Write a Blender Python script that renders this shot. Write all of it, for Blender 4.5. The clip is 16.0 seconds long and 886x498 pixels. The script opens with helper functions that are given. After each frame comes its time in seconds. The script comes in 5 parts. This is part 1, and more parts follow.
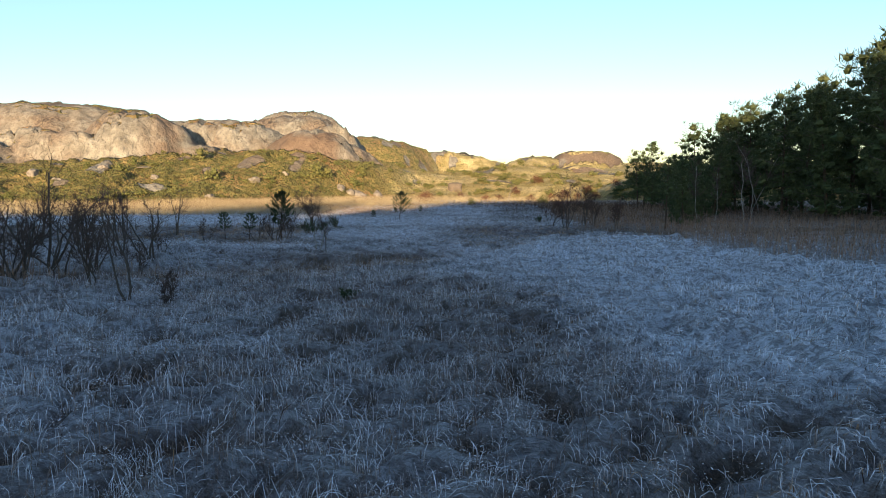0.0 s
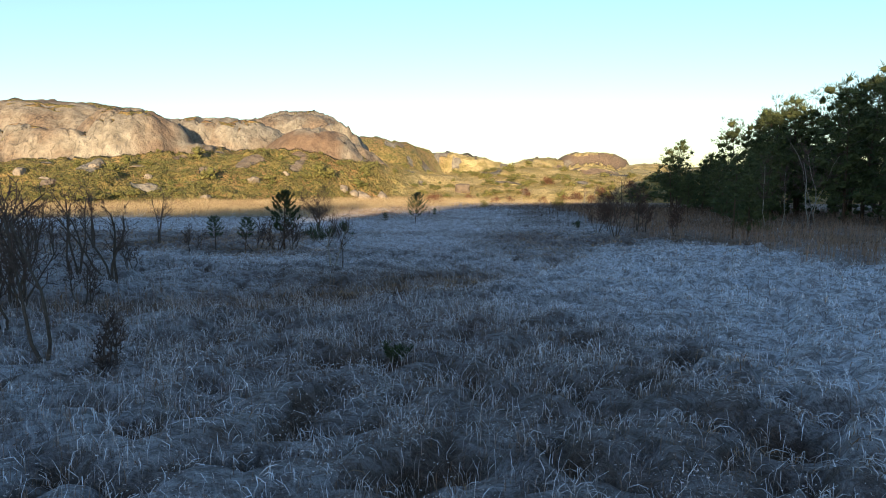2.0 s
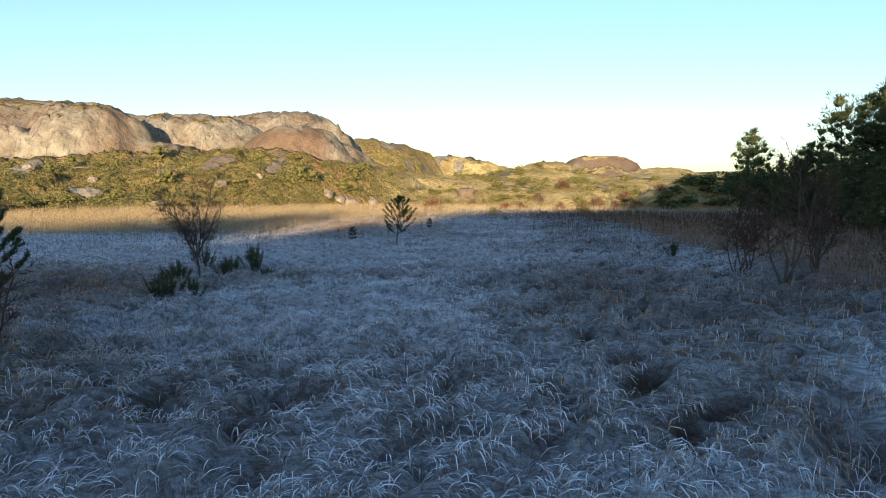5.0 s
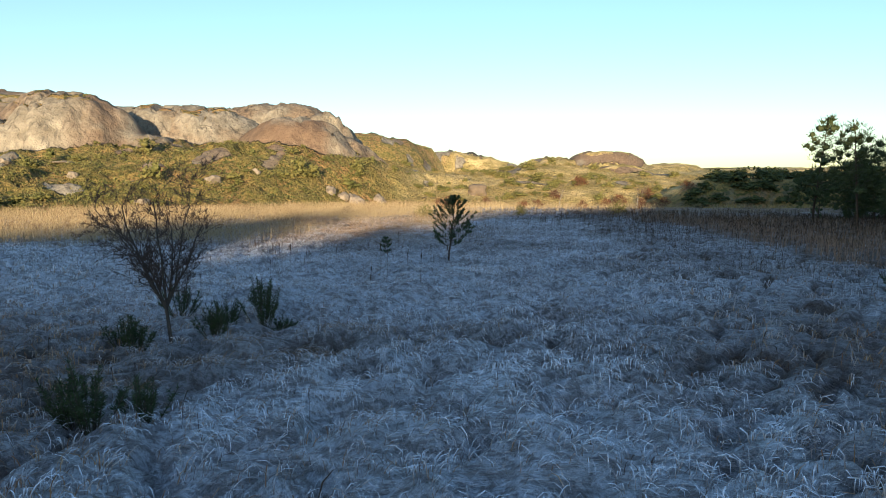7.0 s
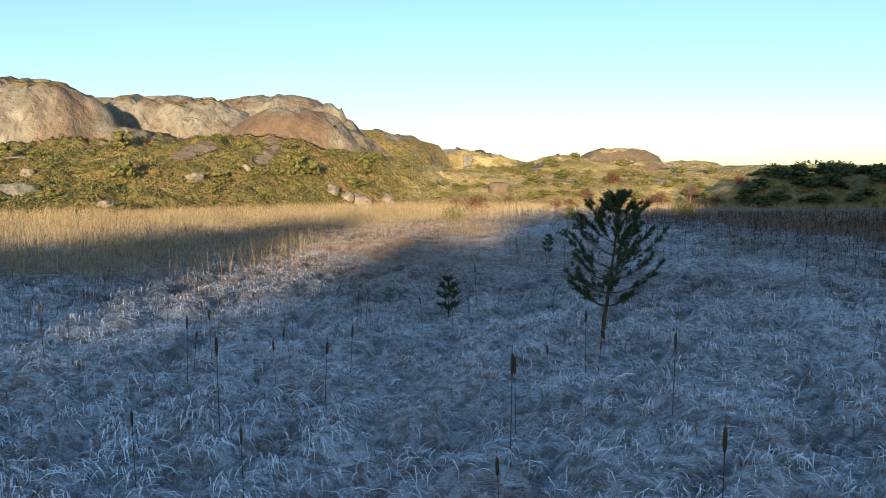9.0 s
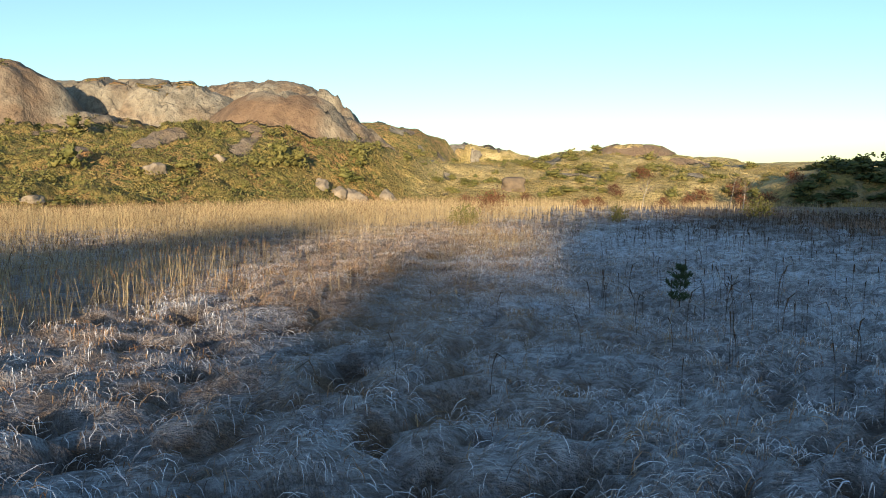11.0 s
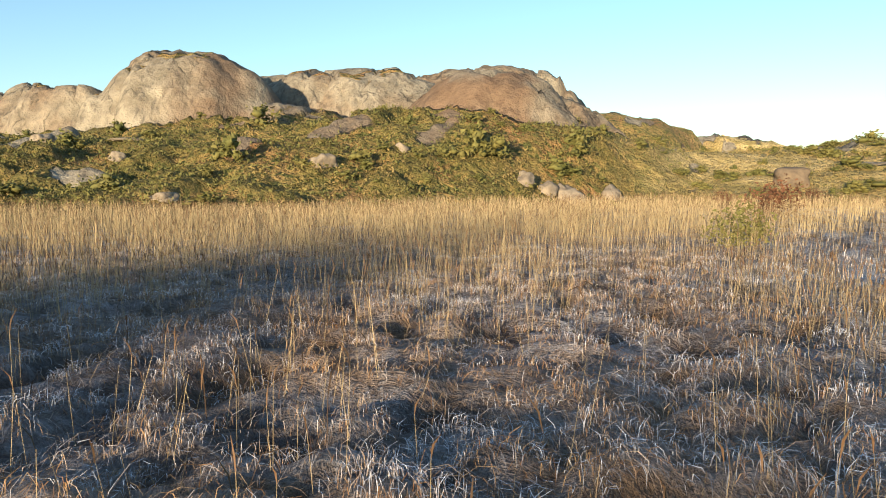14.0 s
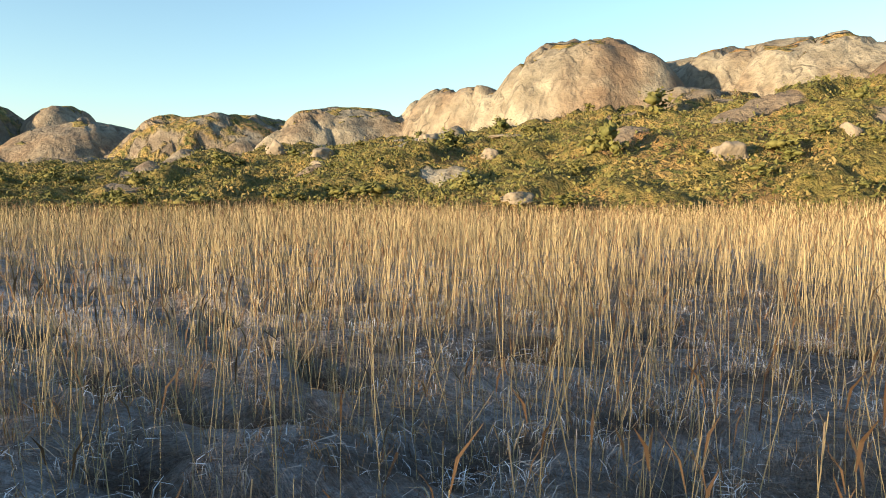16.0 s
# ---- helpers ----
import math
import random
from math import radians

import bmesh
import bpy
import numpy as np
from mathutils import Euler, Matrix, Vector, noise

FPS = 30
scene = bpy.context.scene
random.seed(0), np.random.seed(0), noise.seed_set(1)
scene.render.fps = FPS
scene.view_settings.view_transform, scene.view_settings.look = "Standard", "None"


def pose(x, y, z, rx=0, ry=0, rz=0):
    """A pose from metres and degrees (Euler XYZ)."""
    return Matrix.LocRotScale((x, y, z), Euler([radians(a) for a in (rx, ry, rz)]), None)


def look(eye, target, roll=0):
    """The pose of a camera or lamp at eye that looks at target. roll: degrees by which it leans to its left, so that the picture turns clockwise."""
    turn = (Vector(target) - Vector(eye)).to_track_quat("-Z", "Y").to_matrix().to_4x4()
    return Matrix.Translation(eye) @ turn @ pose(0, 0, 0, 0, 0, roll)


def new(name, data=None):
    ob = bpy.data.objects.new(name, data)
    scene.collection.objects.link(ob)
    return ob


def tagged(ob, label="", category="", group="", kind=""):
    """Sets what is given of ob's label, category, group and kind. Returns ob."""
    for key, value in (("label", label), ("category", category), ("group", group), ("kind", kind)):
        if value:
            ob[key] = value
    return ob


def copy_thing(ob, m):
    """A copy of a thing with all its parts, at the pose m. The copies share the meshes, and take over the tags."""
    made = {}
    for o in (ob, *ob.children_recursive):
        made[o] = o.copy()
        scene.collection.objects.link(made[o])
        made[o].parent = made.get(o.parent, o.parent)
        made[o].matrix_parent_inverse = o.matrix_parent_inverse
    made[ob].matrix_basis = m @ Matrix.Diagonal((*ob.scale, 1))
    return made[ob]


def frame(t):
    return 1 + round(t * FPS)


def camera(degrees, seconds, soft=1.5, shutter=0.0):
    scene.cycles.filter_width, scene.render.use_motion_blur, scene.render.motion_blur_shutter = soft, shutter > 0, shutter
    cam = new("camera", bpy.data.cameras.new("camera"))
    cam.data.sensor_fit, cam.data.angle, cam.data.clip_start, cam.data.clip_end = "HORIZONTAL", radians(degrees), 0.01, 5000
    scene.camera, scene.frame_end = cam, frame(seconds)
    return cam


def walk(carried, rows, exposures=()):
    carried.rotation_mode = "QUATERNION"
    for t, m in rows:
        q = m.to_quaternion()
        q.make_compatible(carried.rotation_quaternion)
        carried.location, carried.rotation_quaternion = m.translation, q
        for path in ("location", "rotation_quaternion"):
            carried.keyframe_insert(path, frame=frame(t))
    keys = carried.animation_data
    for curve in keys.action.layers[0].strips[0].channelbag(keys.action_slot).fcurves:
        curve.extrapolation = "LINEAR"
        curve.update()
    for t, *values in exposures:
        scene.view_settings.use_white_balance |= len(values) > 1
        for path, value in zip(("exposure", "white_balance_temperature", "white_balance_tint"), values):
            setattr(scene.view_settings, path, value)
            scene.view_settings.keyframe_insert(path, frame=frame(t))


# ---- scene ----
cam = camera(66.1, 16.0, soft=1.0)
PATH = [
    (0, (2.828, -0.546, 3.533), (2.706, 1.442, 3.353), -0.07),
    (0.5, (2.844, 1.245, 3.53), (2.721, 3.233, 3.352), -0.05),
    (1, (2.369, 2.688, 3.507), (2.247, 4.676, 3.332), 0.07),
    (1.5, (0.942, 4.045, 3.481), (0.822, 6.034, 3.306), 0.05),
    (2, (0.163, 7.552, 3.407), (0.043, 9.541, 3.232), 0.14),
    (2.5, (0.19, 14.708, 3.392), (0.067, 16.696, 3.217), 0.32),
    (3, (0.372, 21.615, 3.376), (0.246, 23.605, 3.212), 0.20),
    (3.5, (0.325, 26.069, 3.271), (0.198, 28.059, 3.114), 0.11),
    (4, (-0.147, 28.793, 3.145), (-0.272, 30.783, 2.989), 0.02),
    (4.2, (-0.307, 29.628, 3.109), (-0.437, 31.617, 2.952), -0.07),
    (6.3, (-3.74, 37.767, 3.262), (-3.855, 39.758, 3.105), 0.14),
    (6.5, (-4.418, 39.135, 3.314), (-4.529, 41.125, 3.148), -0.06),
    (7, (-5.256, 43.455, 3.28), (-5.367, 45.445, 3.112), 0.04),
    (7.5, (-5.71, 49.044, 3.263), (-5.821, 51.034, 3.097), -0.09),
    (8, (-6.953, 53.701, 3.216), (-7.067, 55.691, 3.054), -0.11),
    (8.5, (-8.423, 57.382, 3.146), (-8.538, 59.372, 2.982), -0.17),
    (9, (-9.383, 61.707, 3.094), (-9.5, 63.697, 2.926), -0.23),
    (9.5, (-10.009, 65.83, 3.074), (-10.123, 67.82, 2.904), -0.05),
    (9.7, (-10.12, 67.798, 3.067), (-10.232, 69.788, 2.899), -0.23),
    (11.8, (-10.768, 85.256, 2.507), (-10.935, 87.241, 2.329), 0.25),
    (12, (-10.8, 86.832, 2.473), (-10.987, 88.815, 2.296), 0.05),
    (12.5, (-11.0, 90.838, 2.389), (-11.244, 92.816, 2.213), -0.14),
    (13, (-11.393, 95.218, 2.251), (-11.759, 97.177, 2.079), -0.19),
    (13.5, (-11.761, 98.708, 2.269), (-12.295, 100.628, 2.096), -0.31),
    (14, (-12.468, 102.439, 2.192), (-13.262, 104.267, 2.02), -0.31),
    (14.5, (-13.357, 106.136, 2.071), (-14.41, 107.828, 1.904), -0.31),
    (15, (-15.762, 110.256, 2.058), (-17.087, 111.746, 1.899), -0.35),
    (15.5, (-17.783, 113.595, 2.07), (-19.281, 114.912, 1.918), -0.30),
    (16, (-19.646, 116.001, 1.996), (-21.323, 117.079, 1.837), -0.20),
]
walk(cam, [(t, look(eye, target, roll)) for t, eye, target, roll in PATH], exposures=[(0, 1.17, 6500, 15), (4, 1.12, 6400, 13), (7, 1.07, 6300, 12), (9, 1.0, 6250, 11), (13, 1.04, 6300, 10), (14.5, 1.15, 6450, 10), (16, 1.42, 6800, 10)])

# ---- light ----
SUN_HEIGHT, SUN_FROM = 6.0, 180.0   # degrees above the horizon; compass turn from +y
world = bpy.data.worlds.new("world")
scene.world = world
world.use_nodes = True
wn, wl = world.node_tree.nodes, world.node_tree.links
sky = wn.new("ShaderNodeTexSky")
sky.sky_type, sky.sun_disc = "NISHITA", False
sky.sun_elevation, sky.sun_rotation = radians(SUN_HEIGHT), radians(SUN_FROM)
sky.air_density, sky.dust_density, sky.ozone_density = 1.0, 0.35, 2.3
tint = wn.new("ShaderNodeMix")
tint.data_type, tint.blend_type = "RGBA", "MULTIPLY"
tint.inputs[0].default_value, tint.inputs[7].default_value = 1.0, (1.06, 1.05, 1.01, 1)
wl.new(sky.outputs[0], tint.inputs[6])
wl.new(tint.outputs[2], wn["Background"].inputs[0])
wn["Background"].inputs[1].default_value = 0.168
sun = new("sun", bpy.data.lights.new("sun", "SUN"))
sun.data.energy, sun.data.angle, sun.data.color = 5.0, radians(0.8), (1.0, 0.79, 0.51)
SUN_DIR = Vector((math.sin(radians(SUN_FROM)), math.cos(radians(SUN_FROM)), math.tan(radians(SUN_HEIGHT))))
sun.matrix_world = look(SUN_DIR * 50, (0, 0, 0))

# ---- noise, meshes ----
def smooth(a, b, x):
    t = np.clip((x - a) / (b - a), 0, 1)
    return t * t * (3 - 2 * t)


def lattice(i, j, seed):
    n = (i.astype(np.int64) * 374761393 + j.astype(np.int64) * 668265263 + seed * 974711) & 0x7FFFFFFF
    n = ((n ^ (n >> 13)) * 1274126177) & 0x7FFFFFFF
    n = ((n ^ (n >> 16)) * 2246822519) & 0x7FFFFFFF
    return ((n ^ (n >> 15)) & 0xFFFFF) / 0xFFFFF


def value(x, y, seed=0):
    i, j = np.floor(x), np.floor(y)
    u, v = x - i, y - j
    u, v = u * u * (3 - 2 * u), v * v * (3 - 2 * v)
    a, b, c, d = lattice(i, j, seed), lattice(i + 1, j, seed), lattice(i, j + 1, seed), lattice(i + 1, j + 1, seed)
    return (a * (1 - u) + b * u) * (1 - v) + (c * (1 - u) + d * u) * v


def fbm(x, y, size, octaves=4, seed=0):
    """Layered noise, about -1 to 1, whose largest lumps are size metres across."""
    out, gain, total = 0, 1.0, 0
    for n in range(octaves):
        turn = 0.7 * n
        p, q = x * math.cos(turn) - y * math.sin(turn), x * math.sin(turn) + y * math.cos(turn)
        out = out + gain * (2 * value(p * 2**n / size, q * 2**n / size, seed + 17 * n) - 1)
        total, gain = total + gain, gain * 0.5
    return out / total * 1.5


def cells(x, y, size, seed=0):
    """The nearest and second nearest distance to scattered seeds, and the nearest one's own number 0 to 1."""
    x, y = x / size, y / size
    i, j = np.floor(x), np.floor(y)
    f1, f2, own = np.full(x.shape, 9.0), np.full(x.shape, 9.0), np.zeros(x.shape)
    for a in (-1, 0, 1):
        for b in (-1, 0, 1):
            px, py = i + a + lattice(i + a, j + b, seed), j + b + lattice(i + a, j + b, seed + 5)
            d = np.hypot(px - x, py - y)
            own = np.where(d < f1, lattice(i + a, j + b, seed + 9), own)
            f2 = np.where(d < f1, f1, np.minimum(f2, d))
            f1 = np.minimum(f1, d)
    return f1, f2, own


def raw_mesh(name, verts, quads, material, soft=False):
    verts, quads = np.asarray(verts, np.float32).reshape(-1, 3), np.asarray(quads, np.int32)
    me = bpy.data.meshes.new(name)
    k = quads.shape[1]
    me.vertices.add(len(verts))
    me.vertices.foreach_set("co", verts.ravel())
    me.loops.add(quads.size)
    me.loops.foreach_set("vertex_index", quads.ravel())
    me.polygons.add(len(quads))
    me.polygons.foreach_set("loop_start", np.arange(0, quads.size, k, dtype=np.int32))
    me.polygons.foreach_set("loop_total", np.full(len(quads), k, np.int32))
    me.polygons.foreach_set("use_smooth", np.full(len(quads), soft, bool))
    me.update(calc_edges=True)
    me.materials.append(material)
    return me


def strips(points, widths, side):
    """Ribbons: points (n, k, 3), half widths (n, k), the way across (n, 3)."""
    n, k, _ = points.shape
    across = side[:, None, :] * widths[:, :, None]
    verts = np.stack([points - across, points + across], 2).reshape(-1, 3)
    base = (np.arange(n)[:, None] * k + np.arange(k - 1)[None]) * 2
    return verts, np.stack([base, base + 1, base + 3, base + 2], -1).reshape(-1, 4)


def tubes(p0, p1, r0, r1, sides=4):
    """Tapered open tubes from p0 to p1."""
    way = p1 - p0
    way = way / (np.linalg.norm(way, axis=1, keepdims=True) + 1e-9)
    ref = np.where(np.abs(way[:, 2:3]) > 0.9, np.array([[1.0, 0, 0]]), np.array([[0, 0, 1.0]]))
    u = np.cross(way, ref)
    u /= np.linalg.norm(u, axis=1, keepdims=True) + 1e-9
    v = np.cross(way, u)
    a = np.arange(sides) * 2 * np.pi / sides
    ring = np.cos(a)[None, :, None] * u[:, None] + np.sin(a)[None, :, None] * v[:, None]
    verts = np.concatenate([p0[:, None] + ring * r0[:, None, None], p1[:, None] + ring * r1[:, None, None]], 1)
    s = np.arange(sides)
    one = np.stack([s, (s + 1) % sides, (s + 1) % sides + sides, s + sides], -1)
    return verts.reshape(-1, 3), (np.arange(len(p0))[:, None, None] * 2 * sides + one[None]).reshape(-1, 4)


def merged(*pairs):
    verts, quads, at = [], [], 0
    for v, q in pairs:
        verts.append(np.asarray(v).reshape(-1, 3)), quads.append(q + at)
        at += len(verts[-1])
    return np.concatenate(verts), np.concatenate(quads)


def part(name, me, parent, label=""):
    ob = new(name, me)
    ob.parent = parent
    return tagged(ob, label)


def thing(name, at, label, category, group="", turn=0.0, size=1.0):
    ob = new(name)
    ob.empty_display_size = 0.3
    ob.matrix_basis = pose(*at, 0, 0, turn) @ Matrix.Scale(size, 4)
    return tagged(ob, label, category, group)


# ---- materials ----
def node_mat(name, roughness=0.8, bump=0.0, bump_size=10.0, bump_detail=6.0, distance=0.02):
    m = bpy.data.materials.new(name)
    m.use_nodes = True
    n, l = m.node_tree.nodes, m.node_tree.links
    b = n["Principled BSDF"]
    b.inputs["Roughness"].default_value = roughness
    b.inputs["Specular IOR Level"].default_value = 0.25
    if bump:
        t = n.new("ShaderNodeTexNoise")
        t.inputs["Scale"].default_value, t.inputs["Detail"].default_value = bump_size, bump_detail
        l.new(n.new("ShaderNodeTexCoord").outputs["Object"], t.inputs["Vector"])
        k = n.new("ShaderNodeBump")
        k.inputs["Strength"].default_value, k.inputs["Distance"].default_value = bump, distance
        l.new(t.outputs["Fac"], k.inputs["Height"])
        l.new(k.outputs["Normal"], b.inputs["Normal"])
    return m, n, l, b


def noise_fac(n, l, scale, detail=4.0, low=0.35, high=0.65, stretch=None, seed=0.0, rough=0.55):
    c = n.new("ShaderNodeNewGeometry")
    vec = c.outputs["Position"]
    mp = n.new("ShaderNodeMapping")
    mp.inputs["Location"].default_value = (seed, seed * 1.7, seed * 0.3)
    if stretch:
        mp.inputs["Scale"].default_value = stretch
    l.new(vec, mp.inputs["Vector"])
    t = n.new("ShaderNodeTexNoise")
    t.inputs["Scale"].default_value, t.inputs["Detail"].default_value, t.inputs["Roughness"].default_value = scale, detail, rough
    l.new(mp.outputs[0], t.inputs["Vector"])
    r = n.new("ShaderNodeMapRange")
    r.inputs["From Min"].default_value, r.inputs["From Max"].default_value = low, high
    l.new(t.outputs["Fac"], r.inputs["Value"])
    return r.outputs["Result"]


def mixed(n, l, fac, a, b, blend="MIX"):
    m = n.new("ShaderNodeMix")
    m.data_type, m.blend_type = "RGBA", blend
    for value_in, socket in ((fac, m.inputs[0]), (a, m.inputs[6]), (b, m.inputs[7])):
        if isinstance(value_in, (int, float)):
            socket.default_value = value_in
        elif isinstance(value_in, tuple):
            socket.default_value = (*value_in, 1)
        else:
            l.new(value_in, socket)
    return m.outputs[2]


def maths(n, l, op, a, b=0.0):
    m = n.new("ShaderNodeMath")
    m.operation, m.use_clamp = op, op in ("MULTIPLY", "ADD")
    for value_in, socket in ((a, m.inputs[0]), (b, m.inputs[1])):
        if isinstance(value_in, (int, float)):
            socket.default_value = value_in
        else:
            l.new(value_in, socket)
    return m.outputs[0]


def island(n):
    return n.new("ShaderNodeNewGeometry").outputs["Random Per Island"]


def attr(n, name):
    a = n.new("ShaderNodeAttribute")
    a.attribute_name = name
    return a.outputs["Fac"]


STRAW, RUST, FROST = (0.22, 0.135, 0.06), (0.075, 0.038, 0.024), (0.87, 0.90, 0.99)


def grass_material(name, dry, dark, frost_from, frost_to, bare=0.12, white=0.34):
    """Blades of dry grass, rimed in patches: frost_from and frost_to set how much of it is white."""
    m, n, l, b = node_mat(name, 0.75)
    colour = mixed(n, l, island(n), dark, dry)
    patch = noise_fac(n, l, 0.55, 5, frost_from, frost_to)
    own = n.new("ShaderNodeMapRange")
    own.inputs["From Min"].default_value, own.inputs["From Max"].default_value, own.inputs["To Min"].default_value = bare, white, 0.1
    l.new(island(n), own.inputs["Value"])
    thick = maths(n, l, "MULTIPLY", maths(n, l, "MAXIMUM", maths(n, l, "SUBTRACT", attr(n, "tip"), 0.95), 0.0), 1.8)
    rime = maths(n, l, "ADD", maths(n, l, "MULTIPLY", maths(n, l, "MULTIPLY", patch, own.outputs[0]), attr(n, "tip")), thick)
    l.new(mixed(n, l, rime, colour, FROST), b.inputs["Base Color"])
    return m


def plain_material(name, a, b_colour, scale=3.0, roughness=0.85, bump=0.0, bump_size=8.0, distance=0.02, per_piece=0.0):
    m, n, l, b = node_mat(name, roughness, bump, bump_size, 6, distance)
    colour = mixed(n, l, noise_fac(n, l, scale, 5, 0.3, 0.7), a, b_colour)
    if per_piece:
        colour = mixed(n, l, maths(n, l, "MULTIPLY", island(n), per_piece), colour, tuple(0.35 * v for v in a))
    l.new(colour, b.inputs["Base Color"])
    return m


def combed(n, l, scale, low, high, seed=0.0):
    """Fine streaks that follow the lie of the grass, by three directions weighed at each place."""
    total = None
    for k in range(3):
        mp = n.new("ShaderNodeMapping")
        mp.vector_type = "TEXTURE"
        mp.inputs["Location"].default_value = (seed, seed * 1.3, 0)
        mp.inputs["Rotation"].default_value = (0, 0, k * math.pi / 3)
        mp.inputs["Scale"].default_value = (6.0, 0.8, 1.5)
        l.new(n.new("ShaderNodeNewGeometry").outputs["Position"], mp.inputs["Vector"])
        t = n.new("ShaderNodeTexNoise")
        t.inputs["Scale"].default_value, t.inputs["Detail"].default_value, t.inputs["Distortion"].default_value = scale, 3.0, 0.6
        l.new(mp.outputs[0], t.inputs["Vector"])
        one = maths(n, l, "MULTIPLY", t.outputs["Fac"], attr(n, "comb_" + "abc"[k]))
        total = one if total is None else maths(n, l, "ADD", total, one)
    r = n.new("ShaderNodeMapRange")
    r.inputs["From Min"].default_value, r.inputs["From Max"].default_value = low, high
    l.new(total, r.inputs["Value"])
    return r.outputs["Result"]


def ground_material():
    m, n, l, b = node_mat("frosted_ground", 0.85)
    fibre, fine = combed(n, l, 20, 0.40, 0.60), combed(n, l, 55, 0.38, 0.62, 3.0)
    brown = mixed(n, l, noise_fac(n, l, 2.2, 6, 0.3, 0.7), (0.028, 0.018, 0.013), (0.105, 0.062, 0.038))
    brown = mixed(n, l, noise_fac(n, l, 0.09, 4, 0.45, 0.62, seed=4), brown, (0.075, 0.036, 0.024))
    brown = mixed(n, l, maths(n, l, "MULTIPLY", fine, 0.5), brown, (0.16, 0.10, 0.055))
    patch = noise_fac(n, l, 1.1, 6, 0.38, 0.62, seed=7)
    brown = mixed(n, l, attr(n, "straw"), brown, mixed(n, l, fine, (0.16, 0.085, 0.045), (0.40, 0.25, 0.13)))
    strand = maths(n, l, "ADD", maths(n, l, "MULTIPLY", fibre, 0.55), maths(n, l, "MULTIPLY", fine, 0.5))
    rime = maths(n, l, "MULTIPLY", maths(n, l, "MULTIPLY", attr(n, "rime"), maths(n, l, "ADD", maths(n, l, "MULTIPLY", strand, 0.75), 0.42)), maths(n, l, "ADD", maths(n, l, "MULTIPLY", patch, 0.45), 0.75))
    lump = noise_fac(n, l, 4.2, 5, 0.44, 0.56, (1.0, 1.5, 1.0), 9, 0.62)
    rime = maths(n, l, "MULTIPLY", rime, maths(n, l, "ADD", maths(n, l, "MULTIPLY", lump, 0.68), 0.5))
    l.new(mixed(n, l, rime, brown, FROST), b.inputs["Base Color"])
    k = n.new("ShaderNodeBump")
    k.inputs["Strength"].default_value, k.inputs["Distance"].default_value = 1.0, 0.14
    l.new(maths(n, l, "ADD", maths(n, l, "MULTIPLY", strand, 0.5), maths(n, l, "MULTIPLY", lump, 0.5)), k.inputs["Height"])
    l.new(k.outputs["Normal"], b.inputs["Normal"])
    return m


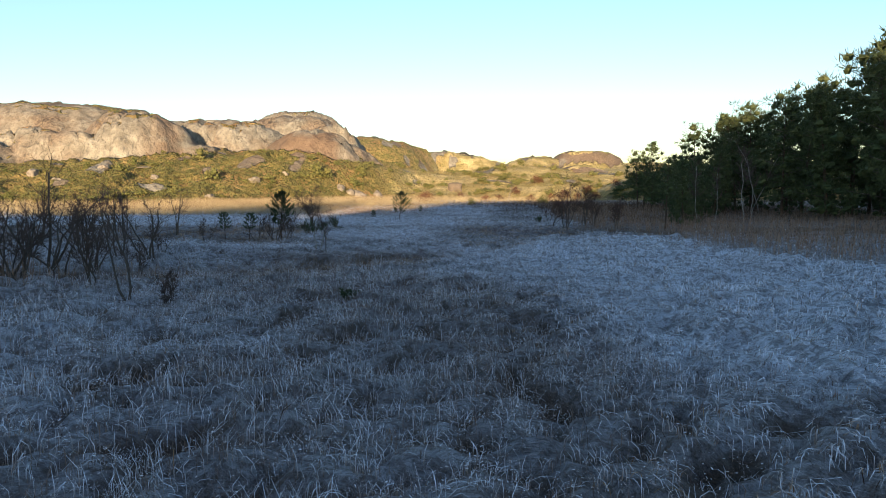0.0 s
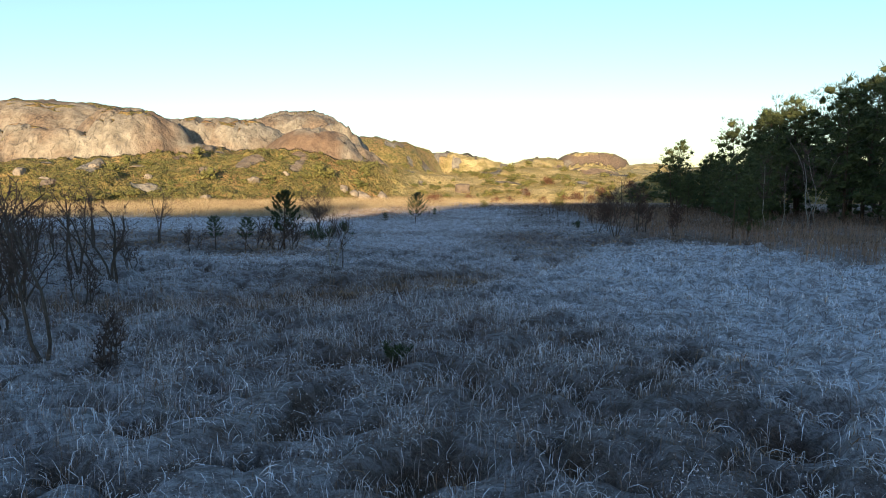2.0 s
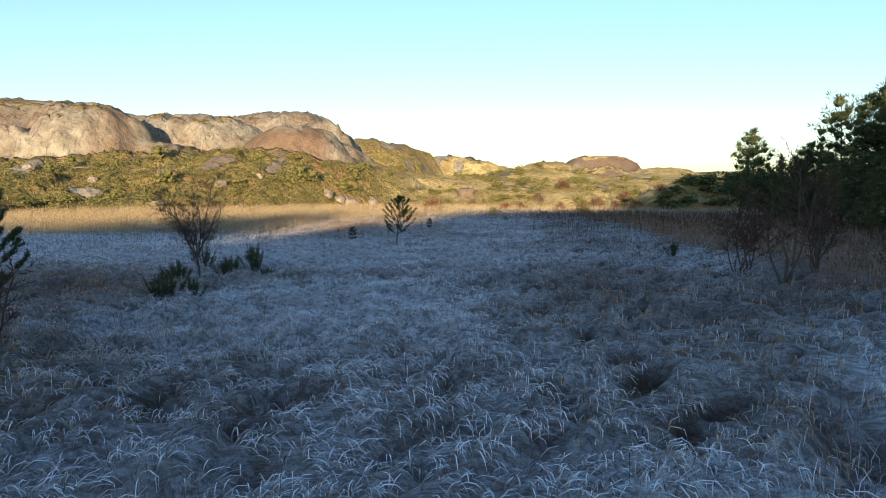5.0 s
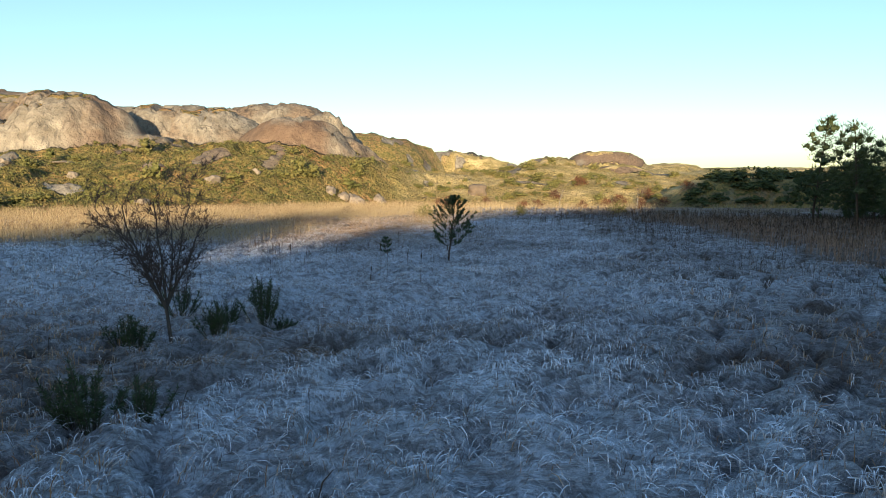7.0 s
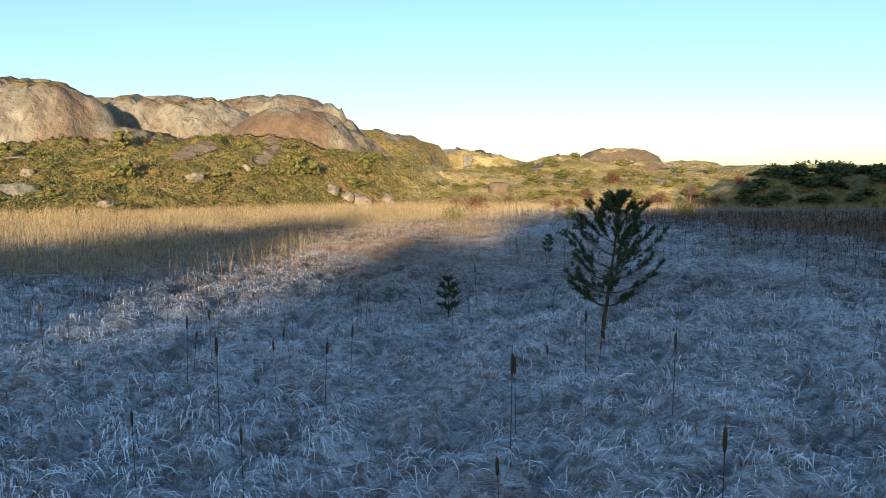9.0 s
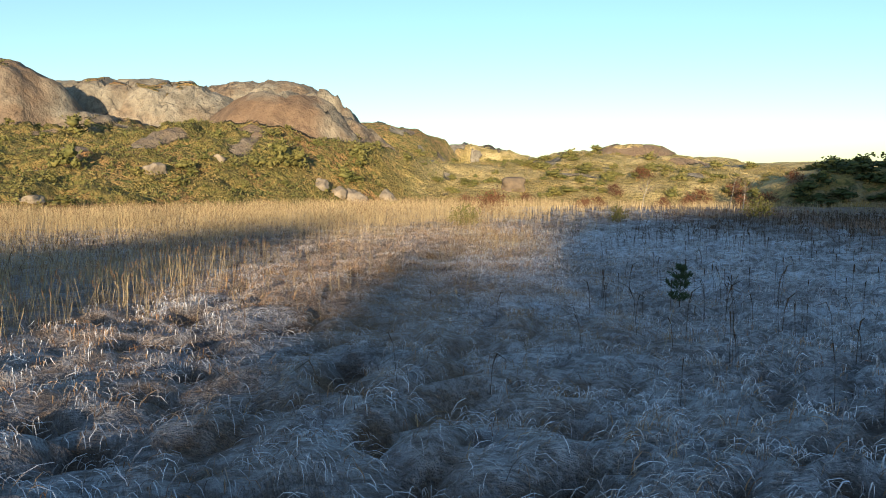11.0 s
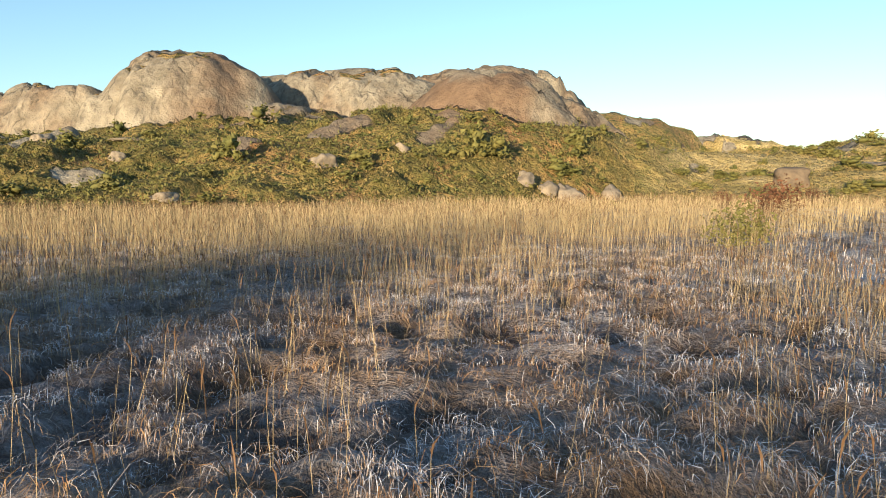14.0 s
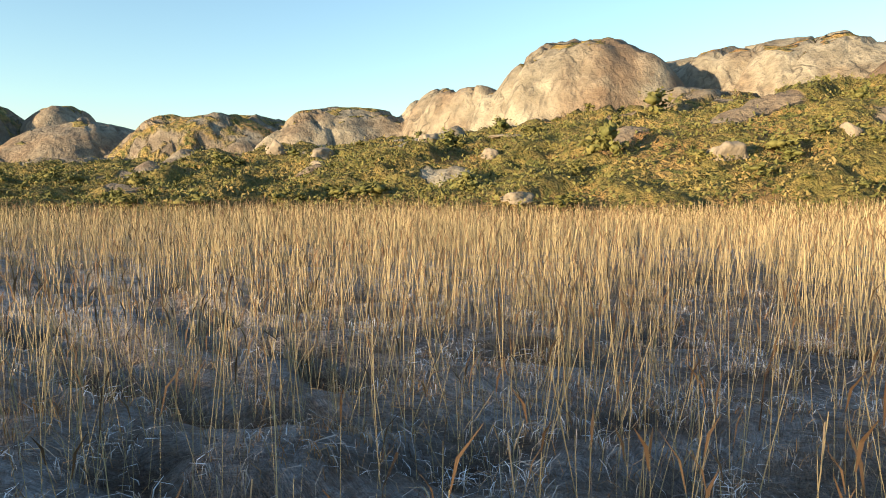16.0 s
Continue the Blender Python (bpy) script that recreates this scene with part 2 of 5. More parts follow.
def hill_material():
    """Bare granite with lichen and water streaks, heath and grass between it."""
    m, n, l, b = node_mat("granite_and_heath", 0.9)
    granite = mixed(n, l, noise_fac(n, l, 0.35, 6, 0.35, 0.65), (0.17, 0.145, 0.108), (0.33, 0.288, 0.217))
    granite = mixed(n, l, noise_fac(n, l, 0.5, 6, 0.56, 0.76, seed=3), granite, (0.15, 0.118, 0.085))
    streak = noise_fac(n, l, 0.8, 4, 0.55, 0.7, (1.6, 1.6, 0.12), 5)
    granite = mixed(n, l, maths(n, l, "MULTIPLY", streak, 0.8), granite, (0.10, 0.088, 0.075))
    brown = mixed(n, l, noise_fac(n, l, 0.5, 6, 0.35, 0.65, (1, 1, 0.35), 8), (0.12, 0.072, 0.045), (0.195, 0.125, 0.078))
    granite = mixed(n, l, maths(n, l, "MULTIPLY", attr(n, "tan"), noise_fac(n, l, 0.09, 6, 0.30, 0.5, seed=2)), granite, brown)
    granite = mixed(n, l, maths(n, l, "MULTIPLY", noise_fac(n, l, 0.055, 6, 0.47, 0.6, seed=14), 0.8), granite, mixed(n, l, noise_fac(n, l, 1.1, 7, 0.4, 0.6, seed=15), (0.10, 0.066, 0.045), (0.24, 0.17, 0.11)))
    joint = n.new("ShaderNodeTexVoronoi")
    joint.feature, joint.inputs["Scale"].default_value = "DISTANCE_TO_EDGE", 0.21
    turn = n.new("ShaderNodeMapping")
    turn.inputs["Rotation"].default_value, turn.inputs["Scale"].default_value = (0.2, 0.35, 0.5), (1.2, 0.8, 0.42)
    warp = n.new("ShaderNodeTexNoise")
    warp.inputs["Scale"].default_value, warp.inputs["Detail"].default_value = 0.4, 5
    place = n.new("ShaderNodeNewGeometry").outputs["Position"]
    l.new(place, warp.inputs["Vector"])
    bent = n.new("ShaderNodeVectorMath")
    bent.operation = "MULTIPLY_ADD"
    bent.inputs[1].default_value = (4, 4, 4)
    l.new(warp.outputs["Color"], bent.inputs[0])
    l.new(place, bent.inputs[2])
    l.new(bent.outputs[0], turn.inputs["Vector"])
    l.new(turn.outputs[0], joint.inputs["Vector"])
    gap = n.new("ShaderNodeMapRange")
    gap.inputs["From Min"].default_value, gap.inputs["From Max"].default_value, gap.inputs["To Min"].default_value, gap.inputs["To Max"].default_value = 0.0, 0.045, 1.0, 0.0
    l.new(joint.outputs["Distance"], gap.inputs["Value"])
    crack = maths(n, l, "MULTIPLY", gap.outputs[0], maths(n, l, "MULTIPLY", noise_fac(n, l, 0.15, 3, 0.42, 0.58, seed=21), maths(n, l, "SUBTRACT", 1.0, maths(n, l, "MULTIPLY", attr(n, "tan"), 0.8))))
    granite = mixed(n, l, maths(n, l, "MULTIPLY", crack, 0.75), granite, (0.05, 0.042, 0.035))
    heath = mixed(n, l, noise_fac(n, l, 0.22, 6, 0.38, 0.62, seed=1), (0.40, 0.27, 0.095), (0.22, 0.185, 0.055))
    heath = mixed(n, l, noise_fac(n, l, 0.07, 5, 0.5, 0.66, seed=6), heath, (0.38, 0.21, 0.09))
    heath = mixed(n, l, noise_fac(n, l, 0.9, 6, 0.48, 0.60, seed=9), heath, (0.11, 0.115, 0.033))
    heath = mixed(n, l, attr(n, "gold"), heath, mixed(n, l, noise_fac(n, l, 0.16, 6, 0.4, 0.6, seed=12), (0.66, 0.50, 0.235), (0.36, 0.28, 0.105)))
    heath = mixed(n, l, attr(n, "scrub"), heath, mixed(n, l, noise_fac(n, l, 1.3, 6, 0.35, 0.65, seed=16), (0.105, 0.102, 0.031), (0.25, 0.185, 0.058)))
    bare = noise_fac(n, l, 0.3, 7, 0.40, 0.56, seed=11)
    r = n.new("ShaderNodeMapRange")
    r.inputs["From Min"].default_value, r.inputs["From Max"].default_value = 0.42, 0.58
    l.new(maths(n, l, "ADD", maths(n, l, "MULTIPLY", attr(n, "rock"), 0.78), maths(n, l, "MULTIPLY", bare, 0.22)), r.inputs["Value"])
    l.new(mixed(n, l, r.outputs[0], heath, granite), b.inputs["Base Color"])
    t = n.new("ShaderNodeTexNoise")
    t.inputs["Scale"].default_value, t.inputs["Detail"].default_value, t.inputs["Roughness"].default_value = 0.7, 10, 0.62
    l.new(n.new("ShaderNodeNewGeometry").outputs["Position"], t.inputs["Vector"])
    k = n.new("ShaderNodeBump")
    k.inputs["Strength"].default_value, k.inputs["Distance"].default_value = 0.9, 3.0
    rough = maths(n, l, "SUBTRACT", 1.0, maths(n, l, "MULTIPLY", r.outputs[0], 0.75))
    l.new(maths(n, l, "MULTIPLY", rough, maths(n, l, "SUBTRACT", t.outputs["Fac"], maths(n, l, "MULTIPLY", crack, 0.15))), k.inputs["Height"])
    l.new(k.outputs["Normal"], b.inputs["Normal"])
    return m


GROUND, HILL = ground_material(), hill_material()
TUSSOCK = grass_material("rimed_tussock_grass", STRAW, RUST, 0.14, 0.30, 0.03, 0.2)
WEED = grass_material("dry_meadow_stalks", (0.40, 0.26, 0.16), (0.11, 0.06, 0.04), 0.25, 0.42, 0.45, 0.6)
SEDGE = grass_material("dry_rusty_sedge", (0.46, 0.29, 0.14), (0.22, 0.105, 0.045), 0.40, 0.60, 0.3, 0.7)
BROWN_REED = plain_material("brown_reed", (0.42, 0.275, 0.19), (0.28, 0.17, 0.115), 0.4, 0.8, per_piece=0.4)
DARK_STALK = plain_material("dark_dead_stalks", (0.05, 0.032, 0.02), (0.10, 0.06, 0.035))
REED = plain_material("dry_reed", (0.52, 0.405, 0.225), (0.38, 0.285, 0.155), 0.4, 0.7, per_piece=0.35)
DRY_LEAF = plain_material("dry_reed_leaf", (0.46, 0.34, 0.20), (0.29, 0.195, 0.115), 0.5, 0.8, per_piece=0.45)
PLUME = plain_material("reed_plume", (0.21, 0.12, 0.062), (0.11, 0.068, 0.04), 0.5, per_piece=0.4)
BARK = plain_material("dark_bark", (0.065, 0.05, 0.041), (0.12, 0.095, 0.075), 14, 0.9, 0.6, 30)
TWIG = plain_material("bare_twigs", (0.075, 0.053, 0.045), (0.12, 0.08, 0.064), 3)
RED_TWIG = plain_material("reddish_twigs", (0.065, 0.038, 0.03), (0.11, 0.058, 0.042), 3)
BIRCH_BARK = plain_material("pale_birch_bark", (0.42, 0.39, 0.34), (0.14, 0.12, 0.10), 9, 0.8, 0.4, 30)
PINE_BARK = plain_material("pine_bark", (0.11, 0.065, 0.04), (0.055, 0.038, 0.028), 10, 0.9, 0.8, 22)
NEEDLE = plain_material("pine_needles", (0.05, 0.08, 0.03), (0.085, 0.11, 0.04), 2.5, 0.6, per_piece=0.6)
FOREST = plain_material("forest_needles", (0.05, 0.075, 0.028), (0.105, 0.11, 0.036), 0.5, 0.7, per_piece=0.5)
JUNIPER = plain_material("juniper_needles", (0.10, 0.108, 0.031), (0.20, 0.17, 0.052), 0.35, 0.75, per_piece=0.35)
HEATHER = plain_material("dry_heather", (0.28, 0.195, 0.08), (0.19, 0.155, 0.052), 0.2, 0.9, per_piece=0.25)
BROWN_STONE = plain_material("brown_weathered_rock", (0.20, 0.15, 0.10), (0.10, 0.075, 0.055), 0.9, 0.9, 0.8, 3, 0.15)
STONE = plain_material("weathered_granite", (0.30, 0.245, 0.18), (0.16, 0.13, 0.10), 1.2, 0.9, 0.8, 4, 0.15)

# ---- the land ----
def path_x(y):
    """The middle of the open marsh."""
    return np.interp(y, [0, 25, 40, 60, 70, 90, 115, 150], [2.5, 0, -4.5, -9, -10, -11, -18, -24])


def foot_y(x):
    """Where the rocky hill rises from the marsh."""
    return np.interp(x, [-500, -150, -95, -62, -45, -26, 0, 40, 100, 500], [-90, 62, 100, 132, 157, 186, 200, 208, 226, 300]) + 3 * fbm(x, x * 0, 30, 2, 41)


def reed_edge(x):
    """Where the reed bed begins."""
    return np.interp(x, [-80, -40, -20, -15, -8, -3, 5, 30, 90], [64, 80, 84, 91, 104, 124, 140, 146, 158]) + 2.5 * fbm(x, x * 0, 7, 2, 51)


def hummocks(x, y):
    f1, f2, own = cells(x + 0.3 * fbm(x, y, 1.2, 2, 3), (y + 0.3 * fbm(x, y, 1.2, 2, 4)) * 1.2, 0.86, 2)
    mound = (1 - np.clip(f1 * 1.3, 0, 1) ** 3) * (0.10 + 0.34 * own**1.5) - 0.16 * smooth(0.45, 0.72, f1)
    return mound + 0.10 * fbm(x, y, 7, 3, 5) + 0.05 * fbm(x, y, 0.45, 2, 6) - 0.2


def rime_shade(x, y):
    """1 on the rimed tussocks, 0 in the brown hollows between them, whose shade it colours in."""
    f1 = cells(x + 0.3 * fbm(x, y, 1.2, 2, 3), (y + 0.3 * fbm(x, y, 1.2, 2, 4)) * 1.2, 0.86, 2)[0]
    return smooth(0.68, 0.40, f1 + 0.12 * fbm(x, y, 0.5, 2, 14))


def tussock_lean(x, y):
    """The way out from the middle of the tussock at a place, and how far out it is."""
    e = 0.08
    hump = lambda a, b: cells(a + 0.3 * fbm(a, b, 1.2, 2, 3), (b + 0.3 * fbm(a, b, 1.2, 2, 4)) * 1.2, 0.86, 2)[0]
    dx, dy = hump(x + e, y) - hump(x - e, y), hump(x, y + e) - hump(x, y - e)
    return np.arctan2(dy, dx), hump(x, y)


def grass_flow(x, y):
    """Which way the drooping grass lies: with the wind on top of a tussock, outwards on its sides."""
    out, far = tussock_lean(x, y)
    drift, pull = 0.5 + 2.2 * fbm(x, y, 7, 2, 91), 1.1 * smooth(0.1, 0.6, far)
    return np.arctan2(0.75 * np.sin(drift) + pull * np.sin(out), 0.75 * np.cos(drift) + pull * np.cos(out))


def ditch(x, y):
    """The sunken band of brown sedge that crosses the marsh: 1 on its line, 0 away from it."""
    line = np.interp(x, [-30, -14, -4, 2, 5], [24, 26.6, 30.3, 36.7, 42.6])
    return np.exp(-((y - line) / 1.7) ** 2) * smooth(7, 2.5, x)


def weedy(x, y):
    """1 where brown stalks stand in the grass, 0 on the white tussocks."""
    x, y = x + 1.6 * fbm(x, y, 6, 3, 17), y + 2.5 * fbm(x, y, 9, 3, 18)
    near = smooth(2.5, -2.5, x - np.interp(y, [0, 9, 18, 30], [8.5, 6.6, 3.8, 1.2])) * smooth(32, 26, y)
    mid = np.exp(-((x - 4.5) / 4.5) ** 2 - ((y - 55) / 7) ** 2)
    left = smooth(-11, -17, x) * smooth(75, 60, y)
    return np.clip(near + mid + 0.8 * left + 0.25 * fbm(x, y, 4, 3, 8) * smooth(66, 60, y), 0, 1)


def belt_x(y):
    """The near edge of the brown sedge belt along the wood."""
    return np.interp(y, [20, 41, 53, 57, 62, 75, 90, 110, 135], [30, 15.7, 14, 9.0, 9.5, 10.5, 11, 12, 9]) + 1.2 * fbm(y, y * 0, 5, 2, 53) + 1.5 * fbm(y, y * 0, 17, 2, 54)


def open_white(x, y):
    """1 in the open drifts where rime covers nearly everything."""
    x, y = x + 2.2 * fbm(x, y, 7, 3, 15), y + 3.0 * fbm(x, y, 9, 3, 16)
    edge = np.interp(y, [0, 9, 18, 30, 36, 41], [8.4, 6.4, 3.4, 0.2, -4, -40])
    return np.clip(smooth(0, 3, x - edge) * smooth(9, 13, y) * smooth(60, 53, y + 6 * smooth(0, 4, x)) * (1 - smooth(39, 44, y) * (1 - np.maximum(smooth(2, -3, x), smooth(4, 7, x)) * smooth(-13, -8, x))) * (1 - 0.6 * smooth(39, 42, y) * smooth(51, 47, y) * smooth(0, -3, x)) + smooth(58, 64, y) * smooth(86, 78, y) * smooth(4, -2, x) + 0.8 * smooth(84, 91, y) * smooth(130, 120, y) * smooth(-13, -9.5, x) * smooth(7, 1, x), 0, 1)


def whiteness(x, y):
    """How thick the rime lies, by the parts of the marsh: 0 to about 1.2."""
    return np.clip(0.78 + 0.55 * open_white(x, y) - 0.11 * weedy(x, y) + 0.08 * smooth(24, 14, y) - 0.15 * smooth(0, 7, x) * smooth(60, 75, y) - 0.08 * smooth(40, 44, y) * smooth(60, 55, y) * (1 - open_white(x, y)) - 0.12 * smooth(38, 41, y) * smooth(51, 46, y) * smooth(0, -3, x) + smooth(36, 42, y) * smooth(64, 56, y) * (0.42 * np.exp(-((x + 3.5) / 4.5) ** 2) - 0.2) - 0.65 * ditch(x, y) - 0.6 * np.exp(-((x + 2.7) / 1.4) ** 2 - ((y - 62) / 1.0) ** 2) + 0.25 * fbm(x, y, 3, 3, 12), 0.05, 1.25)


def land_z(x, y):
    return hummocks(x, y) * (1 - 0.25 * smooth(84, 92, y)) - 0.35 * ditch(x, y) - 0.35 * np.exp(-((x + 6.9) ** 2 + (y - 75.3) ** 2) / 1.6)


def spread(*steps):
    """Grid lines from (start, end, step) stretches."""
    return np.unique(np.concatenate([np.arange(a, b + s * 0.5, s) for a, b, s in steps]).round(3))


gx = spread((-3000, -200, 200), (-200, -70, 4), (-70, -36, 1.2), (-36, -21, 0.6), (-21, 10, 0.28), (10, 26, 0.56), (26, 60, 1.4), (60, 200, 5), (200, 3000, 200))
gy = spread((-900, -20, 80), (-20, 4, 2), (4, 119, 0.29), (119, 120, 1), (120, 150, 0.9), (150, 260, 4), (260, 3000, 180))
X, Y = np.meshgrid(gx, gy)
Z = land_z(X, Y) * smooth(-140, -60, X) * smooth(130, 50, X)
idx = np.arange(X.size).reshape(X.shape)
quads = np.stack([idx[:-1, :-1], idx[:-1, 1:], idx[1:, 1:], idx[1:, :-1]], -1).reshape(-1, 4)
me = raw_mesh("ground", np.stack([X, Y, Z], -1), quads, GROUND, True)
# Rime thinned in hollows and under dense grass, to colour in their dark shade.
rime = whiteness(X, Y) * (1 - 0.1 * smooth(-20, -17, X) * smooth(-8, -11, X) * smooth(84, 92, Y)) * np.maximum(0.08 + 0.92 * rime_shade(X, Y), 0.85 * open_white(X, Y)) * (1 - 0.3 * smooth(80, 93, Y) * smooth(0.38, 0.55, value(X / 2.2, Y / 2.2, 85))) * np.maximum(np.interp(np.abs(X - path_x(Y)), [3, 8.5, 20], [0.5, 0.98, 1.3]), np.maximum(0.85 * smooth(38, 48, Y), 0.6 * smooth(22, 14, Y))) * (1 - 0.2 * smooth(103, 109, Y) * smooth(-16, -21, X)) * (1 - 0.25 * smooth(0, 8, Y - reed_edge(X))) * (1 - 0.6 * smooth(0, 3, X - belt_x(Y)))
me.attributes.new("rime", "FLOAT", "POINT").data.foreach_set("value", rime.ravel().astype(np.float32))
straw = 0.8 * smooth(80, 93, Y) * smooth(-5, -12, X) * (1 - 0.6 * smooth(105, 110, Y) * smooth(-16, -21, X)) * (0.15 + 0.85 * smooth(0.38, 0.55, value(X / 2.2, Y / 2.2, 85))) + 0.5 * smooth(0, 3, X - belt_x(Y))
lie = grass_flow(X, Y)
for n in range(3):
    me.attributes.new("comb_" + "abc"[n], "FLOAT", "POINT").data.foreach_set("value", (np.cos(lie - n * np.pi / 3) ** 4 * 8 / 9).ravel().astype(np.float32))
me.attributes.new("straw", "FLOAT", "POINT").data.foreach_set("value", np.clip(straw, 0, 1).ravel().astype(np.float32))
tagged(new("ground", me), "frosted marsh ground with brown hollows", "ground", kind="structure")

# Domes of the hill: middle x, y, radii, height, how blunt, how brown the rock is (below 0: on one flank).
ROCK_DOMES = [
    (-96.0, 190.5, 17.0, 15.3, 25.3, 1.4, -0.72), (-77.8, 194.7, 18.2, 14.5, 15.4, 1.2, 0.5), (-90.7, 220.8, 40.1, 22.5, 25.2, 1.6, 0.0), (-49.5, 207, 16.3, 15, 20.6, 1.6, 0.9),
    (-70.9, 254, 31.6, 22.3, 29.8, 1.7, 0.0), (-38.3, 214.8, 10.9, 11.8, 16.3, 1.2, 0.0), (-190.1, 310.5, 60.1, 55.3, 40.8, 2.2, 0.2), (-117.5, 180.5, 23.4, 8.9, 19.6, 1.6, 0.0),
    (-134.9, 169.6, 17.7, 17.9, 17.3, 1.3, 0.0), (-161.2, 156.5, 24.2, 24.1, 17.9, 1.7, 0.4), (-200.2, 128.3, 20.1, 11.5, 22.7, 1.3, 0.3), (-211.9, 106.9, 28.2, 19.6, 23.9, 1.9, 0.5),
    (-182.6, 132.6, 18.3, 21.4, 16.9, 1.2, 0.3), (-61.7, 252.8, 10.5, 5.8, 29.9, 1.5, 0.0), (-50.2, 238.2, 11.6, 4.5, 25.7, 1.6, 0.0), (-116, 428, 42, 22, 51.0, 1.8, 0.0),
    (73, 487, 31, 26, 28.8, 2.2, 0.75), (42, 283, 15, 10, 12.5, 1.5, 0.75), (26, 292, 9, 8, 10.5, 1.4, 0.75)]
HEATH_DOMES = [(-61.2, 389.2, 36.6, 65.4, 29.7, 2.1), (-26.4, 448.5, 52.3, 16.8, 26.4, 1.0), (38, 480, 26, 22, 24.5, 1.8), (108, 470, 30, 30, 20, 1.6), (160, 420, 80, 60, 15, 2.2), (400, 900, 600, 80, 32, 2.2), (58, 201, 21, 12, 6.4, 1.8), (98, 206, 38, 18, 5.6, 2.2), (17.1, 257, 24.7, 24.5, 10.9, 1.8)]
hx = spread((-420, -235, 8), (-235, -135, 1.8), (-135, -18, 0.65), (-18, 100, 1.8), (100, 190, 6), (190, 1000, 20))
hy = spread((40, 105, 4), (105, 130, 1.6), (130, 232, 0.65), (235, 330, 1.8), (330, 560, 6), (560, 1040, 20))
X, Y = np.meshgrid(hx, hy)
run = (Y - foot_y(X)) * np.where(X < -20, 0.66, 0.9)
left = smooth(10, -25, X)
cap = np.interp(X, [-140, -110, -90, -67, -50, -35, -20, 0], [6.5, 10, 13, 14, 13.4, 11.8, 8, 6])
rise = np.interp(X, [-130, -95, -67, -56, -48, -40, -33, -26, -18], [0.0018, 0.0022, 0.0036, 0.0062, 0.0092, 0.0150, 0.024, 0.022, 0.010]) * np.maximum(Y - foot_y(X), 0) ** 2 + 0.03 * np.maximum(run, 0)
base = left * rise / (1 + (rise / cap) ** 4) ** 0.25 + (1 - left) * (cap * np.tanh(0.42 * np.maximum(run, 0) / cap) + 0.045 * np.clip(run, 0, 330)) + np.minimum(run, 0) * 0.2
base = base + np.clip(run, 0, 20) / 20 * (1.1 * fbm(X, Y, 14, 3, 21) + 0.45 * fbm(X, Y, 3.2, 3, 22))
rock = np.full(X.shape, -50.0)
tan = np.zeros(X.shape)
wx, wy = X + 2.2 * fbm(X, Y, 11, 3, 23), Y + 2.2 * fbm(X, Y, 11, 3, 24)
for cx, cy, rx, ry, h, blunt, brown in ROCK_DOMES:
    q = ((wx - cx) / rx) ** 2 + ((wy - cy) / ry) ** 2
    z = h * (1 - 0.6 * q**blunt)
    if brown < 0:
        tan = np.where(z > rock, -brown * smooth(0.05, 0.55, (wx - cx) / rx + 0.25 * fbm(X, Y, 7, 3, 26)), tan)
    else:
        tan = np.where(z > rock, brown * (smooth(0.65, 0.3, (wx - cx) / rx + 0.2 * fbm(X, Y, 7, 3, 25)) * smooth(0.02, 0.2, q) if brown > 0.8 else 1), tan)
    rock = np.maximum(rock, z)
# Joints that split the granite into slabs, and steps between the slabs.
f1, f2, own = cells(wx * 1.0 + 0.25 * wy, wy * 0.45, 6.5, 31)
slab = 1.15 * (own - 0.5) - 1.15 * smooth(0.11, 0.0, f2 - f1)
f1, f2, own = cells(wx + 0.2 * wy, wy * 0.6, 2.3, 32)
slab = slab + 0.12 * (own - 0.5) - 0.15 * smooth(0.12, 0.0, f2 - f1)
rock = rock + slab * (1 - 0.7 * (tan > 0.5)) + 0.5 * fbm(X, Y, 7, 4, 33) + 0.12 * np.abs(fbm(X, Y, 2.6, 2, 37)) - 0.45 * smooth(0.16, 0.0, np.abs(fbm(X + 0.6 * Y, Y * 0.5, 8, 3, 38)))
heath = np.full(X.shape, -50.0)
for cx, cy, rx, ry, h, blunt in HEATH_DOMES:
    q = ((wx - cx) / rx) ** 2 + ((wy - cy) / ry) ** 2
    heath = np.maximum(heath, h * (1 - 0.5 * q**blunt) + 0.04 * h * fbm(X, Y, 0.6 * ry, 4, 34) + 0.05 * h * fbm(X, Y, 0.2 * ry, 3, 36))
grown_over = smooth(0.5, 0.63, value(X / 9, Y / 5, 63)) * (np.hypot(X + 46, Y - 205) > 25)
Z = np.maximum(np.maximum(base, heath), rock)
bare = smooth(-0.3, 1.4, rock - np.maximum(base, heath)) + 0.35 * smooth(-2, 1, heath - base) * (X > 30)
flat = np.hypot(*np.gradient(Z, hy, hx))
bare = bare * np.where((tan > 0.3) & (tan < 0.7) & (X < -62) & (np.hypot(X + 96, Y - 190) > 20), 0.5, 1)
bare = bare * (1 - grown_over * smooth(0.75, 0.35, flat))
# Rocky outcrops low on the slope.
outcrop = smooth(0.78, 0.88, value(X / 6, Y / 6, 61)) * smooth(4, 14, run) * (X < 70)
Z = Z + outcrop * (0.9 + 0.6 * fbm(X, Y, 2.5, 3, 64)) * (1 - np.clip(bare, 0, 1))
bare = np.clip(bare + outcrop, 0, 1)
